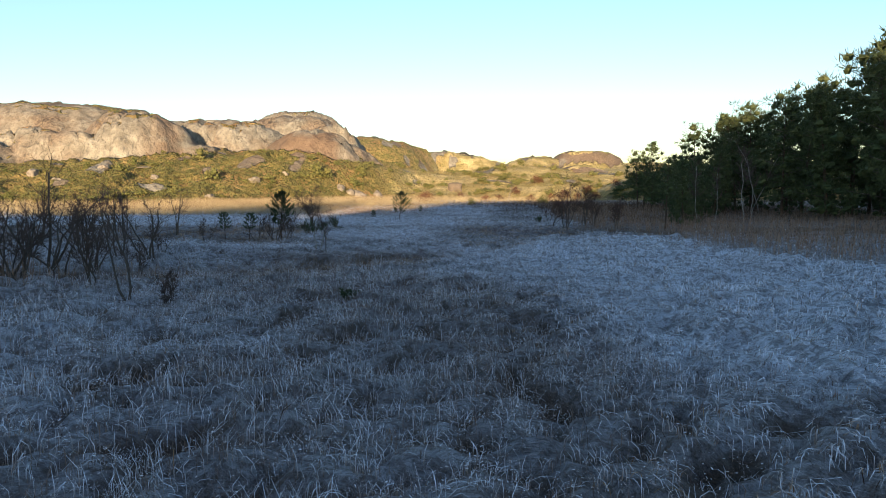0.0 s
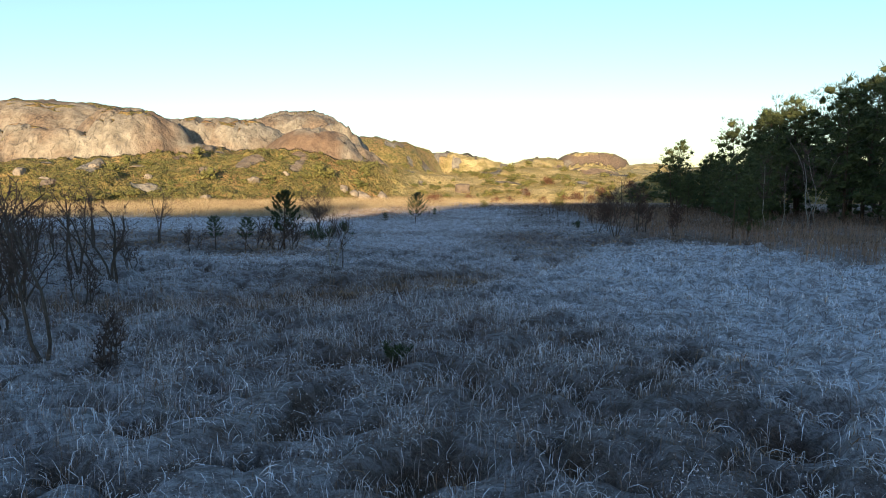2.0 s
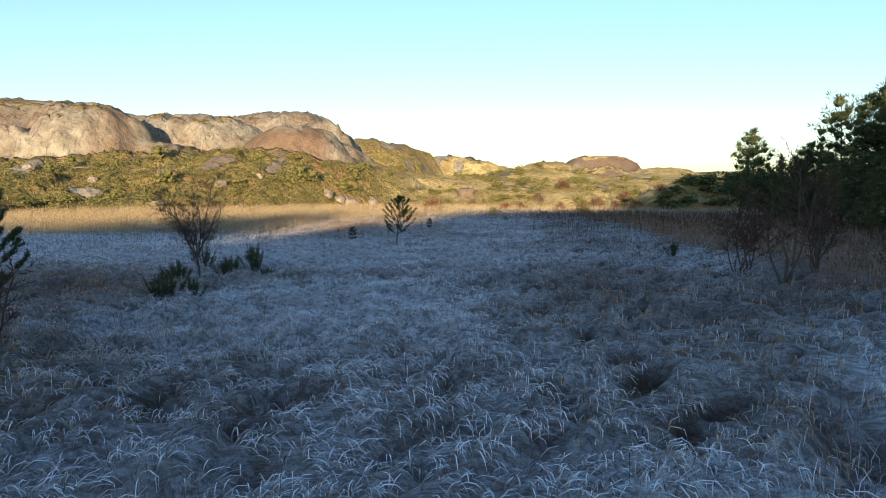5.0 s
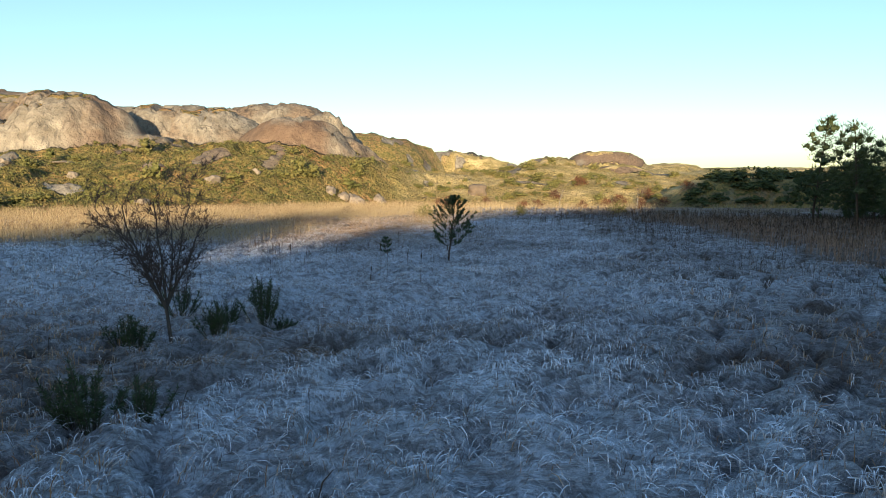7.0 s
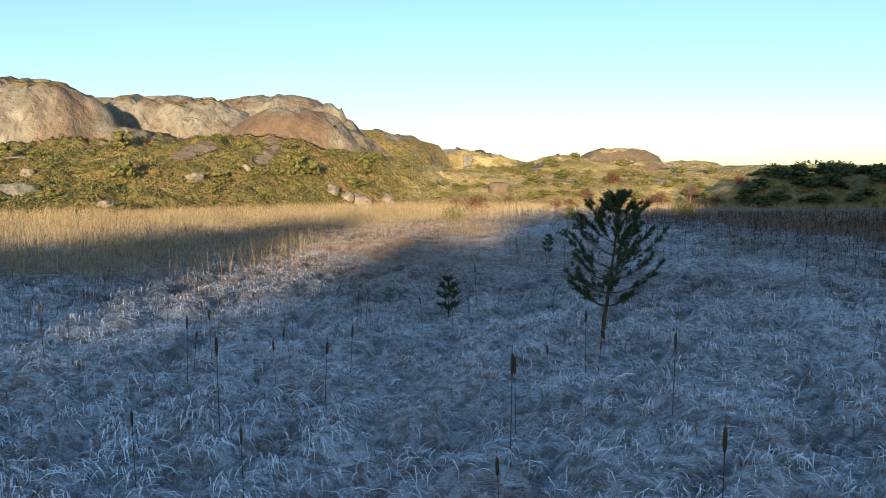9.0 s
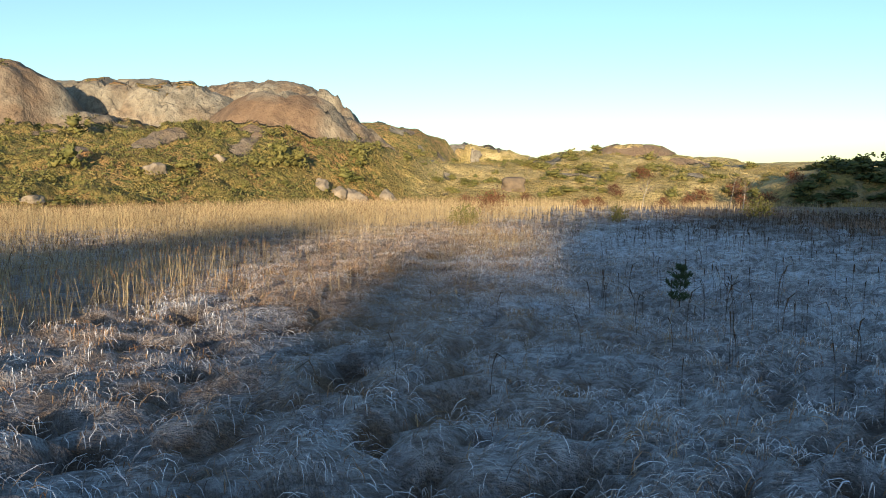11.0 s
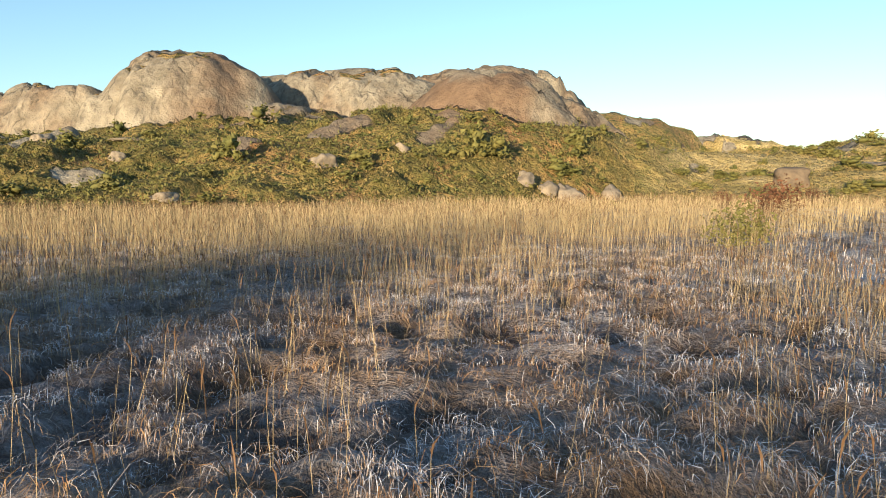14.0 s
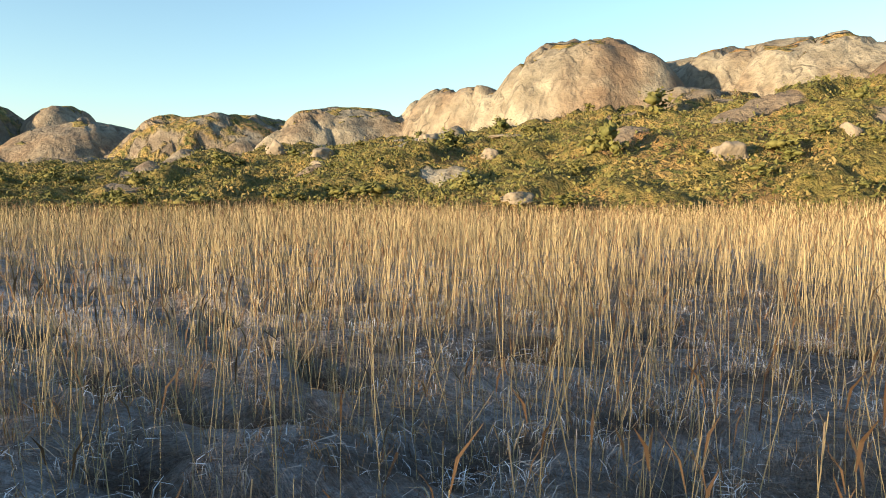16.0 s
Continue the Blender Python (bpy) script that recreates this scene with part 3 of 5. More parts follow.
# Low scrub that swells the slope.
scrub = smooth(0.38, 0.7, 0.5 + 0.5 * fbm(X, Y, 3.4, 3, 65)) * (0.35 + 0.65 * value(X / 9, Y / 9, 66)) * (1 - bare) * smooth(1, 7, run) * smooth(330, 280, Y) * (1 - 0.7 * smooth(-40, -14, X)) * smooth(0.5, -2.0, rock - base)
Z = Z + scrub * (1.3 + 0.6 * fbm(X, Y, 1.3, 2, 67))
idx = np.arange(X.size).reshape(X.shape)
quads = np.stack([idx[:-1, :-1], idx[:-1, 1:], idx[1:, 1:], idx[1:, :-1]], -1).reshape(-1, 4)
quads = quads[(Z.ravel()[quads] > -0.4).any(1)]
me = raw_mesh("rocky_hill", np.stack([X, Y, Z], -1), quads, HILL, True)
gold = smooth(-38, -14, X) * smooth(188, 206, Y) * (0.4 + 0.6 * smooth(0.1, 0.5, 0.5 + 0.5 * fbm(X, Y, 40, 2, 35)))
for name, values in (("rock", bare), ("tan", tan), ("gold", gold), ("scrub", np.maximum(np.clip(scrub * 1.3, 0, 1), smooth(540, 620, Y)))):
    me.attributes.new(name, "FLOAT", "POINT").data.foreach_set("value", values.ravel().astype(np.float32))
tagged(new("rocky_hill", me), "sunlit granite hill with heath on its lower slope", "hill", kind="structure")


def hill_z(x, y):
    """The height of the hill's mesh at a place, by its grid."""
    i = np.clip(np.searchsorted(hx, x) - 1, 0, len(hx) - 2)
    j = np.clip(np.searchsorted(hy, y) - 1, 0, len(hy) - 2)
    u, v = (x - hx[i]) / (hx[i + 1] - hx[i]), (y - hy[j]) / (hy[j + 1] - hy[j])
    return (Z[j, i] * (1 - u) + Z[j, i + 1] * u) * (1 - v) + (Z[j + 1, i] * (1 - u) + Z[j + 1, i + 1] * u) * v


def hill_bare(x, y):
    i = np.clip(np.searchsorted(hx, x), 0, len(hx) - 1)
    j = np.clip(np.searchsorted(hy, y), 0, len(hy) - 1)
    return bare[j, i]


# The wooded ridge behind the camera, which keeps the low sun off the marsh.
RIDGE_Y = -90.0
rx = spread((-900, -120, 30), (-120, -40, 4), (-40, 5, 0.25), (5, 120, 4), (120, 900, 30))
reach = np.interp(rx, [-400, -120, -60, -34, -30, -27, -24, -21.2, -20.2, -19.3, -15.4, -14.6, -14.1, -13.6, -12.9, -11.6, -9.0, -8.0, -7.0, -4.5, 2, 20, 31, 38, 50, 53, 400],
                  [40, 48, 76, 92, 101, 117, 124, 133, 126, 79, 81, 88, 101, 110, 110, 101, 101, 108, 118, 132, 144, 152, 196, 214, 224, 282, 285])
crest = (reach - RIDGE_Y) * math.tan(radians(SUN_HEIGHT)) + 0.3 * fbm(rx, rx * 0, 5, 3, 71) + 0.8 * np.abs(np.sin(rx * 1.9 + fbm(rx, rx * 0, 9, 2, 72)))
ry = np.array([-260, -200, -150, -115, -97, -90, -83, -65, -45, -30])
shape = np.array([-0.02, 0.35, 0.62, 0.86, 0.97, 1.0, 0.95, 0.66, 0.3, -0.02])
X, Y2 = np.meshgrid(rx, ry)
Z2 = crest[None] * shape[:, None]
idx = np.arange(X.size).reshape(X.shape)
quads = np.stack([idx[:-1, :-1], idx[:-1, 1:], idx[1:, 1:], idx[1:, :-1]], -1).reshape(-1, 4)
me = raw_mesh("ridge", np.stack([X, Y2, Z2], -1), quads, FOREST, True)
tagged(new("backdrop_ridge", me), "dark wooded ridge behind the marsh", "hill", kind="structure")

# ---- grass and reeds ----
def sown(seed, x0, x1, y0, y1, most, density):
    """Scattered places, most to a square metre, thinned by density(x, y)."""
    g = np.random.RandomState(seed)
    n = int((x1 - x0) * (y1 - y0) * most)
    x, y = g.uniform(x0, x1, n), g.uniform(y0, y1, n)
    keep = g.uniform(size=n) * most < density(x, y)
    return x[keep], y[keep], g


def blades(x, y, z, g, length, width, start, end, flow, loose=0.7, k=4):
    """Grass blades that arch over: their lean from the upright grows from start to end (radians), towards flow."""
    n = len(x)
    turn = flow + g.normal(0, loose, n)
    long = length * g.uniform(0.6, 1.3, n)
    first, last = start * g.uniform(0.4, 1.5, n), end * g.uniform(0.7, 1.2, n)
    point = np.stack([x, y, z - 0.03], -1)
    points = [point]
    for s in range(k - 1):
        lean = first + (last - first) * s / (k - 2)
        point = point + np.stack([np.cos(turn) * np.sin(lean), np.sin(turn) * np.sin(lean), np.cos(lean)], -1) * (long / (k - 1))[:, None]
        points.append(point)
    face = turn + np.pi / 2 + g.normal(0, 0.5, n)
    side = np.stack([np.cos(face), np.sin(face), g.normal(0, 0.25, n)], -1)
    w = width * g.uniform(0.7, 1.3, n)
    return strips(np.stack(points, 1), w[:, None] * np.interp(np.linspace(0, 1, k), [0, 0.4, 0.7, 1], [0.8, 1.0, 0.9, 0.25])[None], side)


def grass(name, label, v, q, material, white):
    me = raw_mesh(name, v, q, material)
    k = len(v) // len(white) // 2
    tip = (np.repeat(np.interp(np.linspace(0, 1, k), [0, 0.33, 0.6, 1], [0.0, 0.4, 1, 1]), 2)[None] * white[:, None]).ravel()
    me.attributes.new("tip", "FLOAT", "POINT").data.foreach_set("value", tip.astype(np.float32))
    tagged(new(name, me), label, "grass", kind="stuff")


def off_path(x, y):
    d = x - path_x(y)
    return np.abs(d) * np.where((y > 104) & (d < 0), 0.85, 1.0)


def tussock_density(x, y):
    d = off_path(x, y)
    n = np.interp(d, [0, 5, 8.5, 14, 34], [150, 140, 60, 22, 4]) * (1 + 0.9 * smooth(90, 96, y) * smooth(6, 4, d)) * (0.6 + 0.4 * value(x / 1.1, y / 1.1, 81))
    return n * (1 - 0.72 * weedy(x, y) * smooth(40, 33, y)) * (1 - 0.6 * smooth(4, 20, y - reed_edge(x))) * smooth(150, 120, y) * (1 - 0.7 * smooth(0, 2, x - belt_x(y)))


x, y, g = sown(1, -48, 30, 5, 142, 420, tussock_density)
far = tussock_lean(x, y)[1]
keep = far < 0.30 + 0.26 * g.uniform(size=len(x))
x, y, far = x[keep], y[keep], far[keep]
wide = np.interp(off_path(x, y), [0, 8, 34], [0.0046, 0.0075, 0.018]) * np.interp(y, [78, 94], [1, 0.62])
flow = grass_flow(x, y)
dry = g.uniform(size=len(x)) < 0.72 * smooth(80, 98, y) * smooth(-3, -9, x) * (0.12 + 0.88 * smooth(0.37, 0.53, value(x / 2.2, y / 2.2, 85))) + 0.03 + 0.85 * ditch(x, y) + 0.3 * weedy(x, y) * smooth(36, 44, y) + 0.28 * smooth(36, 42, y) * smooth(66, 58, y) * (1 - np.exp(-((x + 3.5) / 4.5) ** 2)) + 0.25 * smooth(0.7, 0.84, value(x / 1.7, y / 1.7, 86))
long = np.interp(off_path(x, y), [0, 8, 34], [0.46, 0.42, 0.40]) * np.interp(y, [78, 90], [1, 0.95])
side_way = off_path(x, y)
for near, k in ((side_way < 4.2, 5), ((side_way >= 4.2) & (side_way < 9), 4), (side_way >= 9, 3)):
    for name, words, some, material in (("tussock_grass", "drooping dry marsh grass white with hoarfrost", near & ~dry, TUSSOCK), ("rusty_sedge", "drooping rust-brown sedge with little frost", near & dry, SEDGE)):
        v, q = blades(x[some], y[some], land_z(x[some], y[some]), g, long[some], wide[some], 0.55, 2.75, flow[some], 0.75, k)
        # Less white towards the hollows, carrying on the ground's coloured-in shade.
        grass(name, words, v, q, material, whiteness(x[some], y[some]) * (1.12 - 0.5 * smooth(0.3, 0.55, far[some])) * (1 - 0.28 * smooth(82, 102, y[some])) * (1 - 0.35 * smooth(-12, -15, x[some]) * smooth(98, 105, y[some])))


def tuft_density(x, y):
    clump = smooth(0.34, 0.6, value(x / 0.5, y / 0.5, 89))
    return np.interp(off_path(x, y), [0, 4.5, 9, 14], [430, 330, 80, 8]) * smooth(97, 104, y) * clump * (1 - 0.35 * smooth(3, 12, y - reed_edge(x)))


x, y, g = sown(9, -36, -2, 96, 128, 430, tuft_density)
golden = g.uniform(size=len(x)) < 0.3 + 0.55 * smooth(0.4, 0.6, value(x / 1.8, y / 1.8, 90))
for name, words, some, material in (("sedge_tufts", "short golden tufts of stiff dry sedge", golden, SEDGE), ("rimed_tufts", "short stiff tufts of grass white with rime", ~golden, TUSSOCK)):
    wide = np.interp(off_path(x[some], y[some]), [0, 5, 14], [0.0024, 0.0036, 0.008])
    v, q = blades(x[some], y[some], land_z(x[some], y[some]), g, 0.21, wide, 0.35, 1.5, 6.28 * g.uniform(size=some.sum()), 0.7, 3)
    grass(name, words, v, q, material, 0.45 + 0.7 * whiteness(x[some], y[some]))


def weed_density(x, y):
    n = np.interp(off_path(x, y), [0, 8, 14, 26, 40], [78, 62, 20, 7, 2])
    return n * np.clip(weedy(x, y) * 0.9 * smooth(40, 33, y) + ditch(x, y) * 0.7, 0, 1.2)


x, y, g = sown(2, -48, 20, 5, 45, 110, weed_density)
tall = 0.24 + 0.20 * ditch(x, y) + 0.22 * value(x / 2.5, y / 2.5, 83)
wide = np.interp(off_path(x, y), [0, 8, 40], [0.0034, 0.0042, 0.012])
v, q = blades(x, y, land_z(x, y), g, tall, wide, 0.12, 0.8, 6.28 * g.uniform(size=len(x)), 0.7, 3)
grass("meadow_stalks", "upright brown meadow stalks touched with frost", v, q, WEED, 0.5 + 0.75 * whiteness(x, y))


def crumb_density(x, y):
    return np.interp(off_path(x, y), [0, 7, 14, 22], [170, 110, 24, 5]) * weedy(x, y) * smooth(36, 30, y) * (0.25 + 2.9 * smooth(0.42, 0.68, value(x / 0.9, y / 0.9, 87)))


# Small curled leaves of frozen herbs between the stalks.
x, y, g = sown(8, -26, 14, 5, 36, 560, lambda x, y: 0.95 * crumb_density(x, y))
n = len(x)
at = np.stack([x, y, land_z(x, y) + g.uniform(0, 1, n) ** 1.5 * 0.30], -1)
way = g.normal(0, 1, (n, 3)) * [1, 1, 0.5]
way /= np.linalg.norm(way, axis=1, keepdims=True)
side = np.cross(way, g.normal(0, 1, (n, 3)))
side /= np.linalg.norm(side, axis=1, keepdims=True) + 1e-9
long = g.uniform(0.006, 0.017, n)[:, None] * np.interp(off_path(x, y), [0, 22], [1, 2])[:, None]
v, q = strips(np.stack([at - way * long, at + way * long], 1), np.repeat(long * 0.3, 2, 1), side)
me = raw_mesh("herb_leaves", v, q, WEED)
me.attributes.new("tip", "FLOAT", "POINT").data.foreach_set("value", np.repeat(g.uniform(0.35, 1.0, n), 4).astype(np.float32))
tagged(new("herb_leaves", me), "small frozen leaves of low marsh herbs", "leaves", kind="stuff")


def herb_density(x, y):
    zone = smooth(62, 72, y) * smooth(2, -14, y - reed_edge(x)) * smooth(0.45, 0.65, value(x / 6, y / 6, 84)) * 2.2
    right = smooth(2, 9, x) * smooth(14, 24, y) * 0.25 + smooth(0, 6, x) * smooth(62, 75, y) * 1.0 + smooth(-9, -3, x) * smooth(84, 94, y) * 0.55 * smooth(0.3, 0.6, value(x / 3, y / 3, 88))
    return zone + right + 0.12


x, y, g = sown(3, -45, 40, 8, 145, 5, herb_density)
n = len(x)
root = np.stack([x, y, land_z(x, y) - 0.05], -1)
tall = g.uniform(0.3, 0.75, n) + 0.3 * smooth(70, 88, y)
bend = g.uniform(0, 6.28, n)
way = np.stack([np.cos(bend), np.sin(bend), np.zeros(n)], -1)
far = np.interp(off_path(x, y), [0, 10, 40], [1.0, 1.3, 2.6])
p1 = root + np.array([0, 0, 1]) * (tall * 0.7)[:, None] + way * (tall * 0.06)[:, None]
p2 = p1 + (way * 0.10 + np.array([0, 0, 0.24])) * tall[:, None]
p3 = p2 + (way * 0.22 - np.array([0, 0, 1]) * g.uniform(-0.12, 0.16, n)[:, None]) * tall[:, None]
points = np.stack([root, p1, p2, p3], 1)
w = np.array([0.0045, 0.004, 0.011, 0.006])[None] * (far * g.uniform(0.7, 1.3, n) * (1 + 0.4 * smooth(80, 88, y)))[:, None]
v, q = strips(points, w, np.cross(way, [0, 0, 1.0]) * 0.6 + way * 0.5)
tagged(new("dead_herb_stalks", raw_mesh("dead_herb_stalks", v, q, DARK_STALK)), "dark nodding dead stalks above the frosted grass", "weeds", kind="stuff")


def reeds(seed, box, most, density, girth, name, label, sides=3, stem=REED, height=None):
    x, y, g = sown(seed, *box, most, density)
    n = len(x)
    z = land_z(x, y) - 0.05
    tall = g.uniform(0.75, 1.25, n) * (1.30 + 0.25 * fbm(x, y, 9, 2, 95)) * np.interp(y - reed_edge(x), [-6, 0, 14, 32], [0.66, 0.75, 0.88, 1.04])
    tall = tall * (1 - 0.4 * smooth(-4, 4, x) * smooth(100, 120, y)) * (np.interp(near_end(x, y), [8, 30], [0.72, 1.0]) if height is None else height)
    lean = np.stack([g.normal(0.03, 0.12, n), g.normal(0.0, 0.12, n)], -1) * tall[:, None]
    root = np.stack([x, y, z], -1)
    top = np.stack([x + lean[:, 0], y + lean[:, 1], z + tall], -1)
    r = girth(x, y) * g.uniform(0.75, 1.25, n)
    if sides == 3:
        stems = tubes(root, top, r, r * 0.55, 3)
    else:
        a = g.uniform(0, np.pi, n)
        side = np.stack([np.cos(a), np.sin(a), a * 0], -1) * 1.25
        stems = strips(np.stack([root, top], 1), np.stack([r, r * 0.6], -1), side)
    tagged(new(name, raw_mesh(name, *stems, stem)), label, "reeds", kind="stuff")
    # Dry leaves hanging from the stems.
    some = g.uniform(size=n) < 0.7
    m = some.sum()
    a = g.uniform(0, 6.28, m)
    out = np.stack([np.cos(a), np.sin(a), a * 0], -1)
    p = root[some] + (top[some] - root[some]) * g.uniform(0.3, 0.8, m)[:, None]
    long = g.uniform(0.2, 0.5, m)[:, None]
    pts = np.stack([p, p + (out * 0.35 + [0, 0, 0.42]) * long, p + (out * 0.85 + [0, 0, 0.25]) * long], 1)
    leaf = strips(pts, np.array([0.8, 1.0, 0.15])[None] * np.maximum(r[some] * 1.3, 0.0026)[:, None], np.stack([-np.sin(a), np.cos(a), a * 0], -1))
    tagged(new(name.replace("stems", "leaves"), raw_mesh("leaves", *leaf, DRY_LEAF if stem is REED else stem)), "dry curled leaves on the reeds", "reeds", kind="stuff")
    # Plumes on some stems, and a few dry leaves.
    keep = g.uniform(size=n) < 0.72
    t, m = top[keep], keep.sum()
    a = g.uniform(0, 6.28, m)
    nod = np.stack([np.cos(a), np.sin(a), a * 0], -1)
    size = g.uniform(0.12, 0.24, m)[:, None]
    pts = np.stack([t - [0, 0, 0.02], t + (nod * 0.12 + [0, 0, 0.45]) * size, t + (nod * 0.5 + [0, 0, 0.95]) * size], 1)
    w = np.array([0.35, 1.0, 0.15])[None] * (0.0075 * np.maximum(1, r[keep] / 0.0045) ** 0.9)[:, None]
    b = a + g.uniform(0.6, 2.5, m)
    tuft = strips(pts, w, np.stack([np.cos(b), np.sin(b), b * 0], -1))
    tagged(new(name.replace("stems", "plumes"), raw_mesh("plumes", *tuft, PLUME)), "brown feathery plumes on the dry reeds", "reeds", kind="stuff")


def near_end(x, y):
    return np.hypot((x + 17) * 0.75, y - 108)


def bed(x, y):
    past = y - reed_edge(x)
    clump = smooth(0.35, 0.62, value(x / 2.4, y / 2.4, 96))
    return (0.06 * smooth(-19.5, -17, x) * smooth(-8, -11, x) * smooth(88, 96, y) * smooth(120, 112, y) * (0.2 + 0.8 * clump) + 0.30 * smooth(-18.5, -21.5, x) * smooth(82, 86, y) * smooth(106, 97, y) * (0.25 + 0.75 * clump) + 0.04 * smooth(-7, 0, past) * clump + 0.5 * smooth(15, 50, past) * (0.3 + 0.7 * clump) + 0.045 * clump * smooth(0, 3, past) + 0.012 * smooth(0, 6, past) + (0.12 * smooth(106, 114, y) + 0.2 * np.exp(-((x + 25) / 4) ** 2 - ((y - 114) / 4) ** 2) + 0.12 * smooth(105, 112, y) * smooth(-20, -26, x) + 0.42 * smooth(0, 5, past) * smooth(112, 104, y) * (0.1 + 0.9 * smooth(-17.5, -20.5, x))) * smooth(-14, -19, x) * (0.4 + 0.6 * clump) + 0.02 * np.exp(-((x + 9) / 1.6) ** 2 - ((y - 93) / 4) ** 2) + 0.12 * np.exp(-((x + 10.8) / 3) ** 2 - ((y - 104) / 4) ** 2) * (0.2 + 0.8 * clump) + 0.85 * np.exp(-((x + 10.4) / 2.2) ** 4 - ((y - 112) / 6.5) ** 4) * (0.25 + 0.75 * clump)) * smooth(2, -6, y - foot_y(x))


reeds(4, (-62, 14, 78, 150), 34, lambda x, y: 34 * bed(x, y) * smooth(46, 30, near_end(x, y)),
      lambda x, y: np.interp(near_end(x, y), [6, 20, 46], [0.0017, 0.0026, 0.0052]) * (1 + 0.5 * smooth(107, 103, y) * smooth(-17, -20, x) + 0.35 * smooth(108, 112, y) * smooth(-20, -23, x)), "reed_stems", "tall dry golden reeds standing in the marsh", 2)
reeds(5, (-130, 110, 60, 215), 9, lambda x, y: 9 * bed(x, y) * smooth(30, 46, near_end(x, y)) * np.where(y > 150, 0.75, 1),
      lambda x, y: np.interp(near_end(x, y), [30, 90], [0.007, 0.015]), "far_reed_stems", "wide bed of dry golden reeds below the hill", 2)


def belt(x, y):
    return 7 * smooth(0, 3, x - belt_x(y)) * smooth(136, 126, y) * (0.35 + 0.65 * smooth(0.3, 0.6, value(x / 2, y / 2, 97))) * np.where(x > 26, 0.6, 1)


reeds(6, (7, 58, 26, 138), 7, belt, lambda x, y: 0.011 + 0 * x, "sedge_belt_stems", "dense brown reeds along the edge of the wood", 2, BROWN_REED, 0.95)


def band(x, y):
    """Brown reeds in the ditch, round the dark pine and under the bare shrubs."""
    stand = 0.3 * smooth(0.25, 0.6, ditch(x, y)) * smooth(3, -3, x) + np.exp(-((x + 12) / 2.6) ** 2 - ((y - 44.8) / 1.6) ** 2) + 0.7 * np.exp(-((x + 16) / 3.5) ** 2 - ((y - 24.5) / 2.5) ** 2)
    return 17 * np.clip(stand, 0, 1) * (0.06 + 0.94 * smooth(0.42, 0.68, value(x / 1.6, y / 1.6, 98)))


reeds(7, (-26, 4, 20, 47), 40, band, lambda x, y: np.interp(off_path(x, y), [0, 8, 20], [0.0038, 0.0055, 0.011]), "ditch_reed_stems", "stand of upright brown reeds along a ditch", 2, BROWN_REED, 1.05)

# ---- trees and shrubs ----
def grown(seed, stems, height, spread_out, levels=3, kids=5, kid_length=0.5, wander=0.16, rise=0.06, girth=0.03, thin=0.004, lean=(0.0, 0.0), fork=None):
    """The limbs of a bare tree or shrub: ends and radii of its pieces, the stems first, the twigs apart."""
    g = np.random.RandomState(seed)
    thick, fine = [], []

    def shoot(p, way, length, r, level):
        count = 6 if level == 0 else 4 if level == 1 else 3
        step = length / count
        for s in range(count):
            way = way + g.normal(0, wander, 3) + np.array([0, 0, rise])
            way = way / np.linalg.norm(way)
            q = p + way * step
            r2 = max(thin, r * (1 - 0.75 / count))
            (thick if level == 0 else fine).append((p, q, r, r2))
            if level < levels and (s > 1 or level > 0 or fork):
                for _ in range(max(1, int(round(kids * (0.6 if level == 0 else 0.35) * g.uniform(0.5, 1.4))))):
                    side = np.cross(way, g.normal(0, 1, 3))
                    side /= np.linalg.norm(side) + 1e-9
                    out = way * 0.75 + side * g.uniform(0.5, 0.95)
                    shoot(q, out / np.linalg.norm(out), length * kid_length * g.uniform(0.5, 1.1) * (1 - 0.45 * s / count), max(thin, r2 * 0.5), level + 1)
            p, r = q, r2

    if fork:
        thick.append((np.array([0, 0, -0.1]), np.array(fork), girth * 1.5, girth * 1.15))
    for k in range(stems):
        a = g.uniform(0, 6.28) if not fork else 6.28 * (k + g.uniform(-0.3, 0.3)) / stems
        out = np.array([math.cos(a) * spread_out + lean[0], math.sin(a) * spread_out + lean[1], 1.0])
        start = np.array([math.cos(a) * 0.08, math.sin(a) * 0.08, -0.12]) * (stems > 1) + np.array([0, 0, -0.1])
        if fork:
            start = np.array(fork)
        shoot(start, out / np.linalg.norm(out), height * g.uniform(0.75, 1.05), girth * g.uniform(0.7, 1.1), 0)
    return thick, fine


def piece_mesh(name, pieces, material, sides):
    p0, p1, r0, r1 = (np.array([p[n] for p in pieces]) for n in range(4))
    return raw_mesh(name, *tubes(p0, p1, r0, r1, sides), material, True)


def bare_shrub(seed, at, label, stems=4, height=2.5, spread_out=0.35, bark=BARK, twig=TWIG, name="bare_shrub", group="", **more):
    ob = thing(name, at, label, "shrub" if "shrub" in name else "tree", group)
    thick, fine = grown(seed, stems, height, spread_out, **more)
    part("trunk", piece_mesh("trunk", thick, bark, 6), ob)
    p0, p1, r0, r1 = (np.array([p[n] for p in fine]) for n in range(4))
    g = np.random.RandomState(seed)
    side = np.cross(p1 - p0, g.normal(0, 1, p0.shape))
    side /= np.linalg.norm(side, axis=1, keepdims=True) + 1e-9
    part("twig_work", raw_mesh("twig_work", *strips(np.stack([p0, p1], 1), np.stack([r0, r1], -1) * 1.15, side), twig), ob)
    return ob


